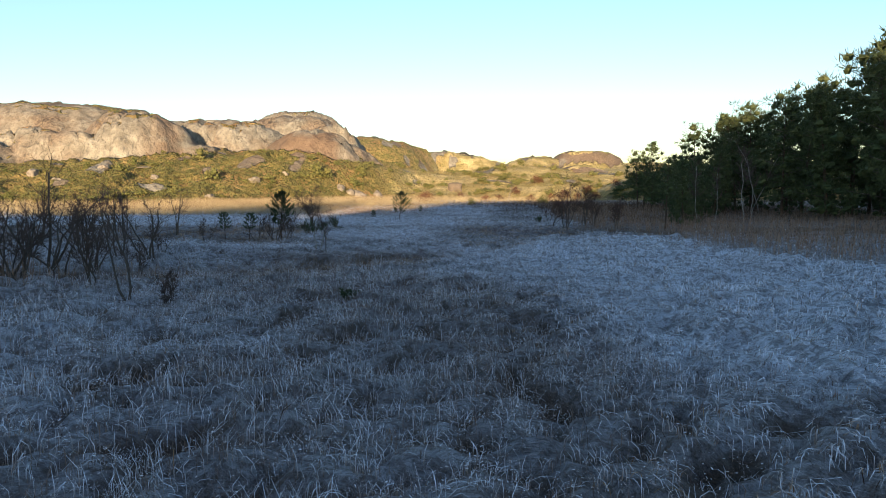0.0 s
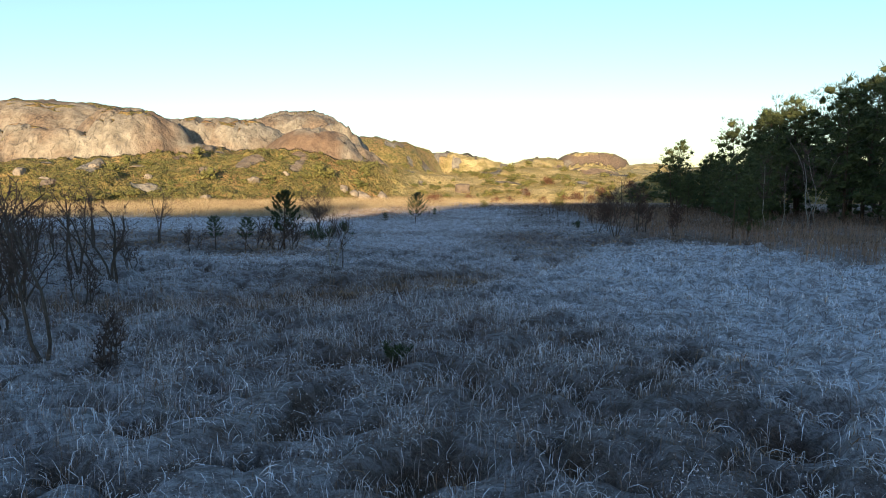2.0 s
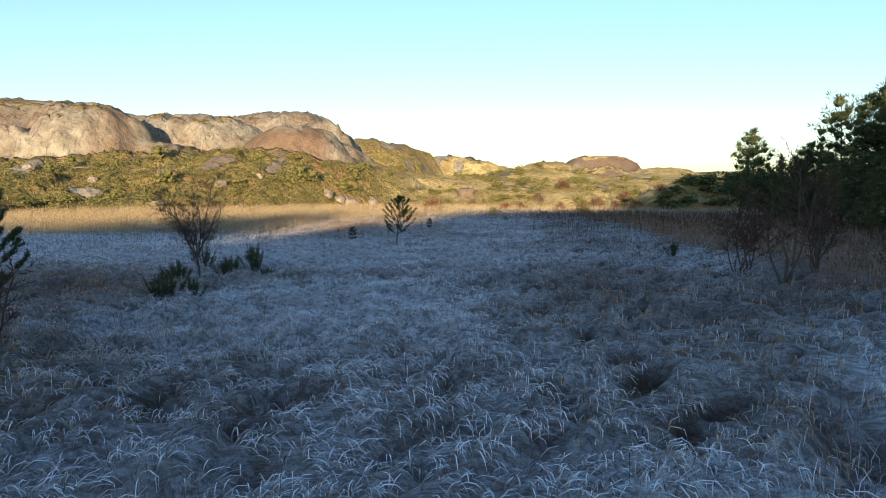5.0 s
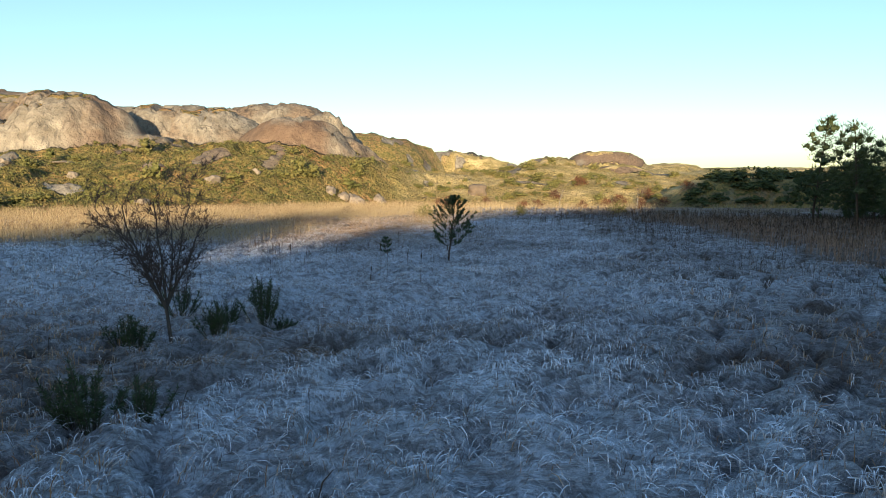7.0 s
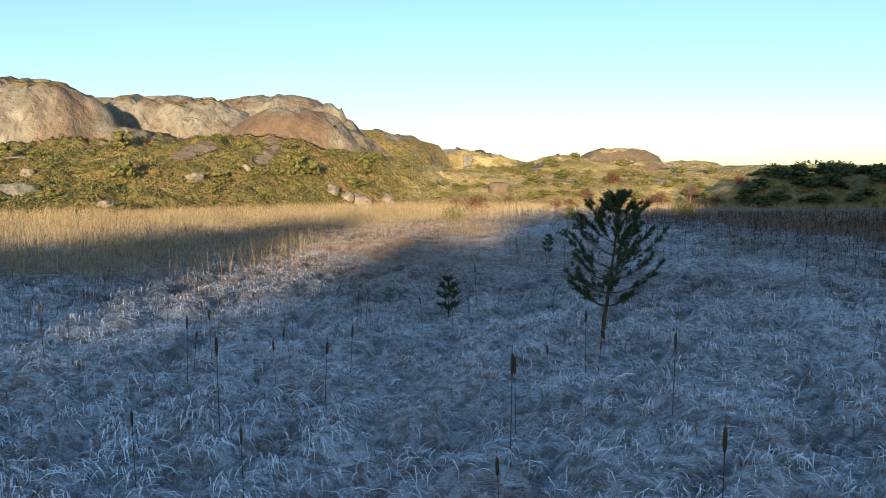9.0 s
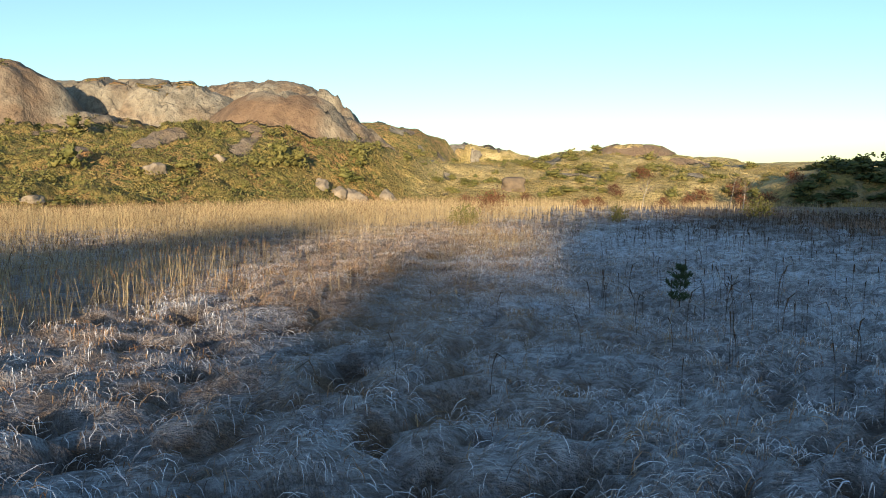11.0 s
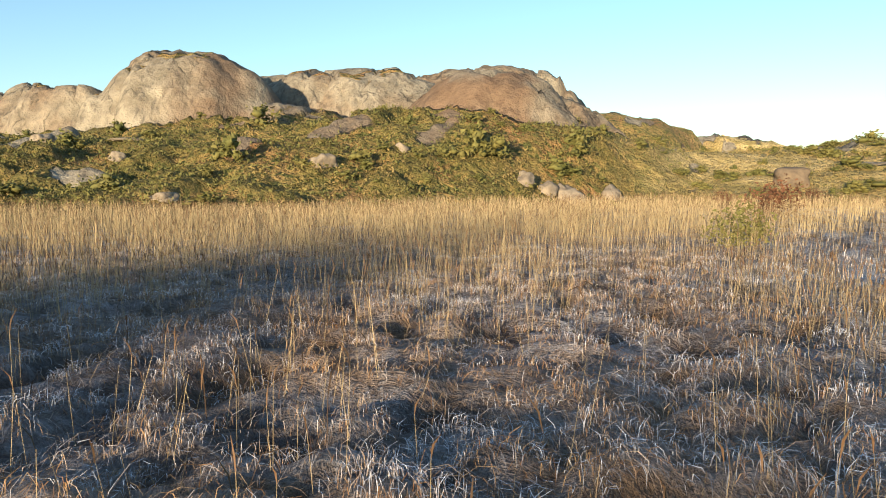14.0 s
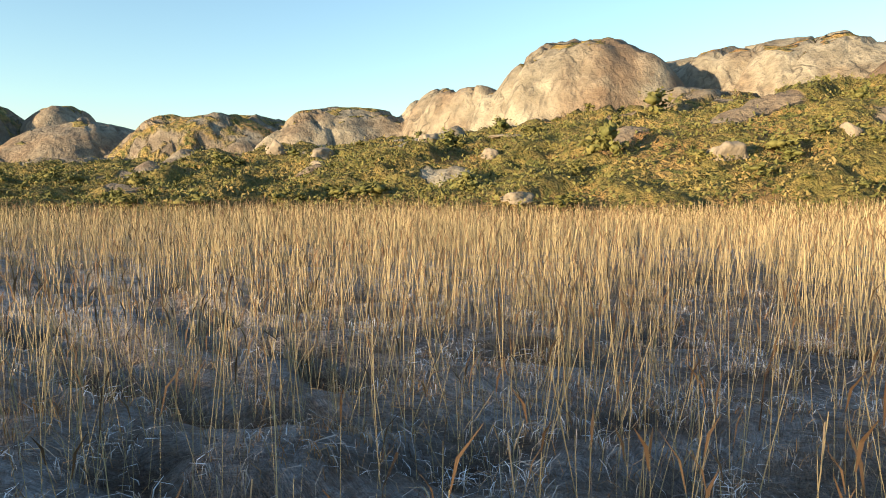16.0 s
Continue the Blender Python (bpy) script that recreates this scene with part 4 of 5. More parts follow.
def brush(p, way, g, count, length, half, shoot=0.16):
    """Needles standing out all round a shoot that ends at p."""
    n = count
    along = -shoot * g.uniform(0, 1, n)
    spin = g.normal(0, 1, (n, 3))
    spin -= (spin @ way)[:, None] * way
    spin /= np.linalg.norm(spin, axis=1, keepdims=True) + 1e-9
    root = p + along[:, None] * way
    out = way * g.uniform(0.35, 0.9, n)[:, None] + spin * 0.8
    tip = root + out * (length * g.uniform(0.7, 1.15, n))[:, None]
    side = np.cross(out, g.normal(0, 1, (n, 3)))
    side /= np.linalg.norm(side, axis=1, keepdims=True) + 1e-9
    return strips(np.stack([root, tip], 1), np.tile([half, half * 0.45], (n, 1)), side)


def young_pine(seed, at, height, label, crown_from=0.28, width=0.36, whorls=8, needles=30, girth=0.05, group=""):
    """A pine of open whorls; its needles sit in dense brushes on upturned shoots."""
    g = np.random.RandomState(seed)
    ob = thing("pine_tree", at, label, "tree", group)
    trunk, limbs, leaf = [], [], []
    p = np.array([0, 0, -0.1])
    bend = g.normal(0, 0.012, 2)
    for s in range(10):
        q = np.array([bend[0] * s * height * 0.5 + g.normal(0, 0.008), bend[1] * s * height * 0.5, height * (s + 1) / 10 * 0.96])
        trunk.append((p, q, girth * (1 - 0.085 * s), girth * (1 - 0.085 * (s + 1))))
        p = q
    size = min(1.0, 0.55 + height / 7)
    leaf.append(brush(p + [0, 0, 0.1], np.array([0, 0, 1.0]), g, needles * 2, 0.085 * size, 0.006, 0.2))

    def spine(z):
        k = min(9, max(0, int(z / height / 0.096)))
        a, b = trunk[k][0], trunk[k][1]
        return a + (b - a) * np.clip((z - a[2]) / (b[2] - a[2] + 1e-9), 0, 1)

    a = g.uniform(0, 6.28)
    for w in range(whorls):
        f = w / (whorls - 1)
        z = height * (crown_from + (0.95 - crown_from) * f)
        # Widest a third of the way up the crown, rounded above.
        long = height * width * np.interp(f, [0, 0.15, 0.35, 0.6, 0.8, 1], [0.75, 0.95, 1.0, 0.8, 0.52, 0.16])
        for k in range(5 if f < 0.85 else 4):
            a = a + 6.28 / 5 * g.uniform(0.75, 1.25)
            way = np.array([math.cos(a), math.sin(a), 0.12 + 0.55 * f])
            p, r, reach = spine(z), girth * 0.33 * (1 - 0.6 * f), long * g.uniform(0.6, 1.15)
            bare = g.uniform() < 0.25 and f < 0.3
            for s in range(5):
                way = way / np.linalg.norm(way)
                q = p + way * reach / 5
                limbs.append((p, q, r, r * 0.78))
                if s > 0 and not (bare and s < 3):
                    for _ in range(2 if s < 2 else 3):
                        turn = a + g.uniform(-1.2, 1.2)
                        out = np.array([math.cos(turn), math.sin(turn), g.uniform(0.4, 1.5)])
                        out /= np.linalg.norm(out)
                        end = q + out * g.uniform(0.12, 0.28) * size
                        limbs.append((q, end, r * 0.5, r * 0.35))
                        leaf.append(brush(end, out, g, needles, 0.07 * size, 0.0055, g.uniform(0.1, 0.19) * size))
                p, r = q, r * 0.78
                way = way + np.array([g.normal(0, 0.12), g.normal(0, 0.12), 0.17])
            leaf.append(brush(p, way / np.linalg.norm(way), g, needles, 0.075 * size, 0.0055, 0.18 * size))
    part("trunk", piece_mesh("trunk", trunk, PINE_BARK, 8), ob)
    part("branches", piece_mesh("branches", limbs, BARK, 4), ob)
    part("needles", raw_mesh("needles", *merged(*leaf), NEEDLE), ob)
    return ob


def leaf_clumps(g, middle, radius, count, size):
    """Small leafy cards of uneven turn round some middles."""
    n = len(middle) * count
    at = np.repeat(middle, count, 0) + g.normal(0, 1, (n, 3)) * np.repeat(radius, count)[:, None] * np.array([0.5, 0.5, 0.36])
    way = g.normal(0, 1, (n, 3)) + np.array([0, 0, 0.3])
    way /= np.linalg.norm(way, axis=1, keepdims=True)
    side = np.cross(way, g.normal(0, 1, (n, 3)))
    side /= np.linalg.norm(side, axis=1, keepdims=True) + 1e-9
    long = size * g.uniform(0.5, 1.3, n)
    pts = np.stack([at - way * long[:, None] * 0.5, at + way * long[:, None] * 0.5], 1)
    return strips(pts, np.stack([long * 0.34, long * 0.12], -1), side)


def needle_puffs(g, middle, radius, count, long, half):
    """Tufts of needles that point out and up from round some middles, over a small dark core."""
    n = len(middle) * count
    out = g.normal(0, 1, (n, 3)) + np.array([0, 0, 0.45])
    out /= np.linalg.norm(out, axis=1, keepdims=True)
    r = np.repeat(radius, count)[:, None]
    root = np.repeat(middle, count, 0) + out * r * g.uniform(0.35, 0.95, (n, 1)) * np.array([1, 1, 0.85])
    tip = root + (out + np.array([0, 0, 0.25])) * (long * g.uniform(0.6, 1.3, n))[:, None]
    side = np.cross(out, g.normal(0, 1, (n, 3)))
    side /= np.linalg.norm(side, axis=1, keepdims=True) + 1e-9
    return strips(np.stack([root, tip], 1), np.stack([half * g.uniform(0.7, 1.3, n), np.full(n, half * 0.4)], -1), side)


def forest_tree(seed, height, label, crown_from=0.3, width=0.2, pointed=0.6, limbs=30, tufts=34, name="pine_tree"):
    """A tall conifer, 0, 0 at its foot: limbs in uneven tiers, each with puffs of fine needles."""
    g = np.random.RandomState(seed)
    ob = thing(name, (0, 0, 0), label, "tree", "forest trees")
    trunk, arms, mids, radii = [], [], [], []
    p, sway = np.array([0, 0, -0.3]), g.normal(0, 0.006, 2)
    for s in range(8):
        q = np.array([sway[0] * s * height, sway[1] * s * height, height * (s + 1) / 8 * 0.97])
        trunk.append((p, q, height * 0.0135 * (1 - 0.11 * s), height * 0.0135 * (1 - 0.11 * (s + 1))))
        p = q
    tier = np.sort(g.uniform(0, 1, limbs)) * 0.6 + np.linspace(0, 1, limbs) * 0.4
    for k, f in enumerate(tier):
        z = height * (crown_from + (0.97 - crown_from) * f)
        long = height * width * ((1 - f) ** pointed) * (0.45 + 0.75 * value(np.array([f * 5.0]), np.array([k % 3 * 9.0]), seed)[0]) * g.uniform(0.75, 1.15) + 0.25
        a = k * 2.4 + g.uniform(-0.4, 0.4)
        way = np.array([math.cos(a), math.sin(a), g.uniform(-0.05, 0.3) + 0.35 * f])
        start = np.array([sway[0] * 8 * z, sway[1] * 8 * z, z])
        arms.append((start, start + way * long, 0.035 * height / 10, 0.012))
        for u in np.linspace(0.4, 1.03, max(2, int(long / 0.5))):
            mids.append(start + way * long * u + g.normal(0, 0.13, 3) * [1, 1, 0.6])
            radii.append(0.36 + 0.26 * g.uniform() * (1.15 - 0.4 * u))
    mids.append(p), radii.append(0.25)
    mids, radii = np.array(mids), np.array(radii)
    part("trunk", piece_mesh("trunk", trunk, PINE_BARK, 7), ob)
    part("branches", piece_mesh("branches", arms, BARK, 4), ob)
    u, v = np.meshgrid(np.arange(5) * 1.2566, [-1.2, -0.3, 0.5, 1.3])
    ball = np.stack([np.cos(u) * np.cos(v), np.sin(u) * np.cos(v), np.sin(v) * 0.75], -1).reshape(-1, 3)
    i = np.arange(20).reshape(4, 5)
    faces = np.stack([i[:-1], np.roll(i[:-1], -1, 1), np.roll(i[1:], -1, 1), i[1:]], -1).reshape(-1, 4)
    lumps = [(mids[k] + ball * (1 + g.normal(0, 0.25, (20, 1))) * radii[k] * 0.62, faces) for k in range(0, len(mids), 2)]
    part("crown", raw_mesh("crown", *merged(needle_puffs(g, mids, radii, tufts, 0.25, 0.027), *lumps), FOREST), ob)
    return ob


def land(x, y):
    return float(land_z(np.array([float(x)]), np.array([float(y)]))[0])


# The single young pine that the camera passes.
young_pine(11, (-6.8, 76.3, -0.2), 3.15, "young pine with brush-like needles standing alone in frosted grass", 0.27, 0.37, 9, 50, 0.05)
young_pine(12, (-10.95, 44.8, land(-10.95, 44.8)), 3.4, "dark young pine among bare shrubs and brown reeds", 0.36, 0.30, 9, 60, 0.06)
# Smaller pines.
for seed, x, y, h, words in ((13, -14.3, 43.4, 2.0, "thin stunted pine in frosted grass"),
                             (14, -12.75, 43.6, 1.9, "thin small pine beside a taller pine"), (15, -10.27, 79.2, 0.85, "knee-high pine seedling in white grass"),
                             (16, -6.2, 94.9, 0.8, "low pine seedling among dead stalks")):
    young_pine(seed, (x, y, land(x, y)), h, words, 0.48 if h > 1.5 else 0.1, 0.25 if h > 1.5 else 0.38, 5 if h > 1.5 else 4, 20 if h > 1.5 else 24, 0.018 * h, "small pines")
def dwarf_pine(seed, at, height, label):
    """A bush of upright brush-like shoots."""
    g = np.random.RandomState(seed)
    ob = thing("dwarf_pine", at, label, "bush", "dwarf pines")
    stems, leaf = [], []
    for k in range(g.randint(13, 19)):
        a, r = g.uniform(0, 6.28), g.uniform(0.05, 0.6) * height**0.5
        p = np.array([math.cos(a) * r * 0.3, math.sin(a) * r * 0.3, -0.05])
        end = np.array([math.cos(a) * r, math.sin(a) * r, height * g.uniform(0.45, 1.0) * (1.1 - 0.5 * r)])
        stems.append((p, end, 0.011, 0.006))
        way = (end - p) / np.linalg.norm(end - p)
        for u in np.arange(0.35, 1.01, 0.13 / max(0.3, height)):
            leaf.append(brush(p + (end - p) * u, way, g, 15, 0.075, 0.006))
        for _ in range(2):
            turn = g.uniform(0, 6.28)
            out = np.array([math.cos(turn) * 0.7, math.sin(turn) * 0.7, 0.8])
            tip = p + (end - p) * g.uniform(0.4, 0.8) + out * 0.13
            leaf.append(brush(tip, out / np.linalg.norm(out), g, 22, 0.07, 0.006))
    part("trunk", piece_mesh("trunk", stems, BARK, 4), ob)
    part("needles", raw_mesh("needles", *merged(*leaf), NEEDLE), ob)
    return ob


# Clumps of dwarf pine round the birch.
for seed, x, y, h in ((21, -10.7, 52.5, 0.95), (22, -11.2, 52.9, 0.7), (34, -10.2, 53.0, 0.65), (23, -10.7, 60.1, 1.15), (25, -10.3, 60.4, 0.5), (26, -11.6, 60.0, 0.8),
                      (27, -11.5, 58.9, 0.7), (28, -12.6, 57.4, 0.7), (29, -13.1, 57.9, 0.65), (30, 8.1, 66.0, 0.6), (31, -12.9, 60.3, 0.8), (35, -1.6, 21.2, 0.38), (32, -11.0, 61.0, 0.8)):
    dwarf_pine(seed, (x, y, land(x, y)), h * 1.25, "low bushy dwarf pine rising from frosted grass")

def bulrush(seed, height):
    """A thin stem with a dark cigar-shaped head and a spike above it."""
    g = np.random.RandomState(seed)
    ob = thing("bulrush", (0, 0, 0), "dead bulrush with a dark head in frosted grass", "reed", "bulrushes")
    lean = g.normal(0, 0.05, 2)
    at = lambda f: np.array([lean[0] * f, lean[1] * f, f]) * height
    part("stem", piece_mesh("stem", [(at(-0.1), at(0.4), 0.006, 0.005), (at(0.4), at(0.78), 0.005, 0.004), (at(0.78), at(1.08), 0.004, 0.001)], DARK_STALK, 5), ob)
    ring = np.array([0.78, 0.80, 0.84, 0.93, 0.97, 0.99])
    wide = np.array([0.006, 0.014, 0.0185, 0.0175, 0.013, 0.004])
    part("head", piece_mesh("head", [(at(ring[k]), at(ring[k + 1]), wide[k], wide[k + 1]) for k in range(5)], DARK_STALK, 7), ob)
    return ob


g = np.random.RandomState(55)
RUSHES = [bulrush(1, 1.0), bulrush(2, 1.15), bulrush(3, 0.85)]
for n in range(60):
    x, y = (g.uniform(-17.5, -6.5), g.uniform(63, 80)) if n < 30 else (g.uniform(-5.5, 5), g.uniform(92, 114))
    ob = RUSHES[n] if n < 3 else copy_thing(RUSHES[n % 3], Matrix.Identity(4))
    ob.matrix_basis = pose(x, y, land(x, y), 0, 0, g.uniform(0, 360)) @ Matrix.Scale(g.uniform(0.7, 1.1), 4)

# Bare trees and shrubs of the marsh.
bare_shrub(41, (-12.1, 58.0, land(-12.1, 58.0)), "bare birch with fine twigs and a pale foot", 7, 2.7, 0.62, BARK, TWIG, "birch_tree", levels=3, kids=6, kid_length=0.42, thin=0.0045, girth=0.03, rise=0.09, fork=(-0.1, 0.0, 0.75))
bare_shrub(42, (-6.3, 36.3, land(-6.3, 36.3)), "leafless lichen-covered sapling in frosted grass", 2, 2.4, 0.06, BIRCH_BARK, TWIG, "sapling_tree", "bare saplings", kids=4, girth=0.045, thin=0.006)
bare_shrub(43, (-5.8, 36.0, land(-5.8, 36.0)), "thin leafless sapling beside a lichen-covered one", 1, 2.1, 0.08, BARK, TWIG, "sapling_tree", "bare saplings", kids=4, girth=0.035, thin=0.005)
SHRUBS = [(-15.9, 27.4, 4.2, 4), (-15.2, 27.5, 2.7, 3), (-13.05, 25.9, 2.9, 8), (-8.7, 20.7, 3.4, 2), (-13.5, 31.8, 3.3, 4), (-14.3, 34.5, 1.7, 4), (-22, 44.8, 3.2, 3), (-15.3, 23.5, 3.0, 8), (-15.4, 24.9, 3.3, 6),
          (-7.2, 20.2, 1.2, 6), (-11.1, 22.7, 2.2, 4), (-11.7, 26.9, 1.7, 4), (-16.2, 33.8, 3.4, 4), (-15.5, 43.2, 1.6, 4), (-10.3, 44.0, 1.7, 6), (-11.5, 45.1, 2.0, 6), (-12.3, 44.2, 2.1, 5), (-19.5, 47.5, 3.0, 3), (-23.5, 38, 3.0, 5),
          (-25, 44, 2.8, 5), (-21, 40, 2.2, 5), (-18, 25.5, 2.8, 7), (-19.5, 31.5, 2.8, 7), (-21, 27, 2.9, 7), (-18.8, 34.5, 3.0, 5), (-24, 33, 3.0, 6), (-17, 26.2, 3.0, 7)]
for n, (x, y, h, stems) in enumerate(SHRUBS):
    h *= 1.08
    words = "tall leafless shrub with several dark stems in the marsh" if h > 2.5 else "low leafless shrub of many thin dark stems"
    bare_shrub(60 + n, (x, y, land(x, y)), words, stems, h, 0.2 + 0.05 * (stems > 4), BARK, TWIG, group="bare marsh shrubs", levels=2, kids=5, kid_length=0.4, thin=0.009, girth=0.016 * h, rise=0.08)
for n, (x, y, h, stems) in enumerate([(9.6, 57, 4.3, 4), (11.4, 58.5, 3.8, 4), (10.1, 62, 3.4, 4), (8.6, 58.8, 2.2, 6), (12.6, 61, 3.0, 5), (13.8, 57.6, 2.6, 5)]):
    bare_shrub(90 + n, (x, y, land(x, y)), "reddish leafless shrub at the edge of the wood", stems, h, 0.3, BARK, RED_TWIG, group="red shrubs", levels=2, kids=7, kid_length=0.42, thin=0.009, girth=0.012 * h)

# The wood on the shaded side.
KINDS = [forest_tree(101, 10, "dark pine in the shaded wood", 0.14, 0.25, 0.6, 46), forest_tree(102, 10, "broad-crowned pine of the dark wood", 0.24, 0.29, 0.35, 38),
         forest_tree(103, 10, "slender dark spruce in the wood", 0.03, 0.2, 0.95, 54, name="spruce_tree"), forest_tree(104, 10, "old pine with an open crown", 0.38, 0.26, 0.4, 28),
         forest_tree(105, 10, "dense dark pine standing deep in the wood", 0.03, 0.27, 0.55, 36, 6)]
WOOD = [(30, 118, 9.8, 0), (26.5, 103, 6.6, 1), (35, 119, 8.2, 2), (38, 121, 8.6, 3), (42, 118, 9.6, 4), (40, 112, 12.5, 0), (43, 104, 12.5, 1), (48, 100, 15.5, 0), (47, 85, 17.5, 1), (47, 75, 18.5, 0), (54, 72, 19, 1),
        (56, 92, 19, 2), (38, 98, 12, 0), (34, 90, 9, 2), (30, 82, 8, 0), (26, 74, 7.2, 2), (22, 66, 6.2, 0), (17.8, 57, 5.8, 3), (20, 60, 6.2, 2),
        (25, 80, 5.5, 0), (27, 86, 6.2, 1), (29, 93, 6.8, 0), (26, 96, 5.2, 1), (31, 101, 7.2, 0), (29, 108, 6.0, 1), (33, 106, 7.5, 1), (24, 70, 5.5, 1), (36, 92, 9.5, 1), (34, 112, 7.0, 0),
        (25, 100, 8.6, 3), (33, 100, 11, 3), (41, 100, 13.5, 3), (29, 100, 8.0, 0), (37, 101, 11.5, 1), (45, 98, 15, 1),
        (41, 66, 14, 0), (44, 70, 15, 1), (38, 72, 12.5, 2), (36, 78, 11.5, 0), (40, 82, 13, 1), (50, 66, 17, 0), (45, 62, 15, 2), (52, 78, 18, 1), (58, 84, 17, 4), (52, 90, 15, 4), (60, 76, 18, 4), (50, 72, 14, 4)]
WOOD = [(x, y, h * (1.13 if h > 9 else 1.0), kind) for x, y, h, kind in WOOD]
g = np.random.RandomState(7)
for k in range(28):
    y = g.uniform(58, 128)
    x = np.interp(y, [57, 75, 95, 128], [21, 28, 31, 33]) + g.uniform(0, 1) ** 1.3 * 42
    WOOD.append((x, y, float(np.interp(x, [20, 30, 42, 48, 70], [5, 6.8, 10.5, 14, 18])) * g.uniform(0.8, 1.1) * (0.72 if y > 114 else 1), 4))
for n, (x, y, h, kind) in enumerate(WOOD):
    m = pose(x, y, 0, g.uniform(-2, 2), g.uniform(-2, 2), g.uniform(0, 360)) @ Matrix.Diagonal((h / 10 * g.uniform(0.9, 1.15), h / 10, h / 10, 1))
    if n < 5:
        KINDS[n].matrix_basis = pose(*(WOOD[n][:2]), 0, 0, 0, 40 * n) @ Matrix.Scale(WOOD[n][2] / 10, 4)
    else:
        ob = copy_thing(KINDS[kind], Matrix.Identity(4))
        ob.matrix_basis = m
for n, (x, y, h) in enumerate([(45, 112, 17.0), (47, 110.5, 15.8), (31, 73, 7.5), (24, 64, 6.0), (36, 84, 9.5), (27.5, 90, 6.5), (21.5, 61, 7.0), (29, 70, 8.5), (33, 79, 9.0)]):
    bare_shrub(120 + n, (x, y, 0), "tall bare birch at the edge of the wood", 1, h, 0.05, BIRCH_BARK, TWIG, "birch_tree", "bare birches", levels=2, kids=12, kid_length=0.26, thin=0.014, girth=0.0075 * h, rise=0.12)

# Lone trees and bushes beyond the reeds.
def leafy_bush(seed, material, cards=26, size=0.22, tall=1.0, dense=True):
    """A bush one metre high: a short stem and uneven leafy masses."""
    g = np.random.RandomState(seed)
    n = 13
    a, r = g.uniform(0, 6.28, n), g.uniform(0, 0.55, n)
    mids = np.stack([np.cos(a) * r, np.sin(a) * r, 0.12 + (0.75 - 0.6 * r) * g.uniform(0.15, 1.0, n) * tall], -1)
    leaves = leaf_clumps(g, mids, np.full(n, 0.3), cards, size)
    # Dense leafy masses inside, under the loose leaves.
    u, v = np.meshgrid(np.linspace(0, 2 * np.pi, 7)[:-1], np.linspace(-1.3, 1.45, 5))
    ball = np.stack([np.cos(u) * np.cos(v), np.sin(u) * np.cos(v), np.sin(v) * 0.8], -1).reshape(-1, 3)
    i = np.arange(30).reshape(5, 6)
    faces = np.stack([i[:-1], np.roll(i[:-1], -1, 1), np.roll(i[1:], -1, 1), i[1:]], -1).reshape(-1, 4)
    lumps = [(mids[k] * [1, 1, 0.9] + ball * (1 + g.normal(0, 0.16, (30, 1))) * g.uniform(0.14, 0.24), faces) for k in range(7 if dense else 0)]
    return raw_mesh("foliage", *merged(leaves, *lumps), material, True)


def bush(meshes, seed, at, size, label, name="juniper_bush", category="bush", group="", squash=1.0):
    g = np.random.RandomState(seed)
    ob = new(name, meshes[seed % len(meshes)])
    ob.matrix_basis = pose(at[0], at[1], at[2] - 0.08 * size, 0, 0, g.uniform(0, 360)) @ Matrix.Diagonal((size * g.uniform(0.9, 1.3), size * g.uniform(0.9, 1.3), size * squash, 1))
    return tagged(ob, label, category, group)


WILLOW = plain_material("pale_willow_leaves", (0.16, 0.145, 0.042), (0.11, 0.11, 0.034), 1.0, per_piece=0.4)
RUSTY = plain_material("rusty_twigs", (0.17, 0.07, 0.035), (0.11, 0.055, 0.03), 1.0, per_piece=0.4)
willow, rusty = [leafy_bush(s, WILLOW, 70, 0.07, dense=False) for s in (201, 202)], [leafy_bush(s, RUSTY, 60, 0.07, dense=False) for s in (203, 204)]
bush(willow, 1, (15.3, 146, 0), 1.9, "yellow-green willow bush beyond the reeds", "willow_bush", squash=1.3)
bush(willow, 2, (0.2, 137, 0), 1.5, "yellow-green willow bush in the reeds", "willow_bush", squash=1.25)
bush(willow, 3, (-12.2, 130, 0), 1.7, "thin yellow-green willow bush among dry reeds", "willow_bush", squash=1.2)
for n, (x, y, s) in enumerate([(25.7, 199, 3.4), (-10.2, 152.5, 3.3), (21, 190, 2.4), (3, 178, 2.0), (12, 204, 2.6), (-4, 197, 2.2), (34, 206, 3.2), (19, 214, 3.0), (7, 190, 2.0), (40, 196, 2.6), (28, 186, 2.4), (-14, 190, 2.4), (15, 182, 2.0), (33, 190, 2.8)]):
    bush(rusty, n, (x, y, max(0, float(hill_z(np.array(x), np.array(y))))), s, "rust-brown leafless bush at the foot of the hill", "rusty_bush", group="rusty bushes")
for n, (x, y, h) in enumerate([(30, 197, 5.2), (8.5, 166, 4.0), (24.5, 176, 4.5)]):
    bare_shrub(130 + n, (x, y, max(0, float(hill_z(np.array(x), np.array(y))))), "small bare birch with a pale trunk", 1, h, 0.1, BIRCH_BARK, TWIG, "birch_tree", "far birches", levels=2, kids=6, thin=0.016, girth=0.07)

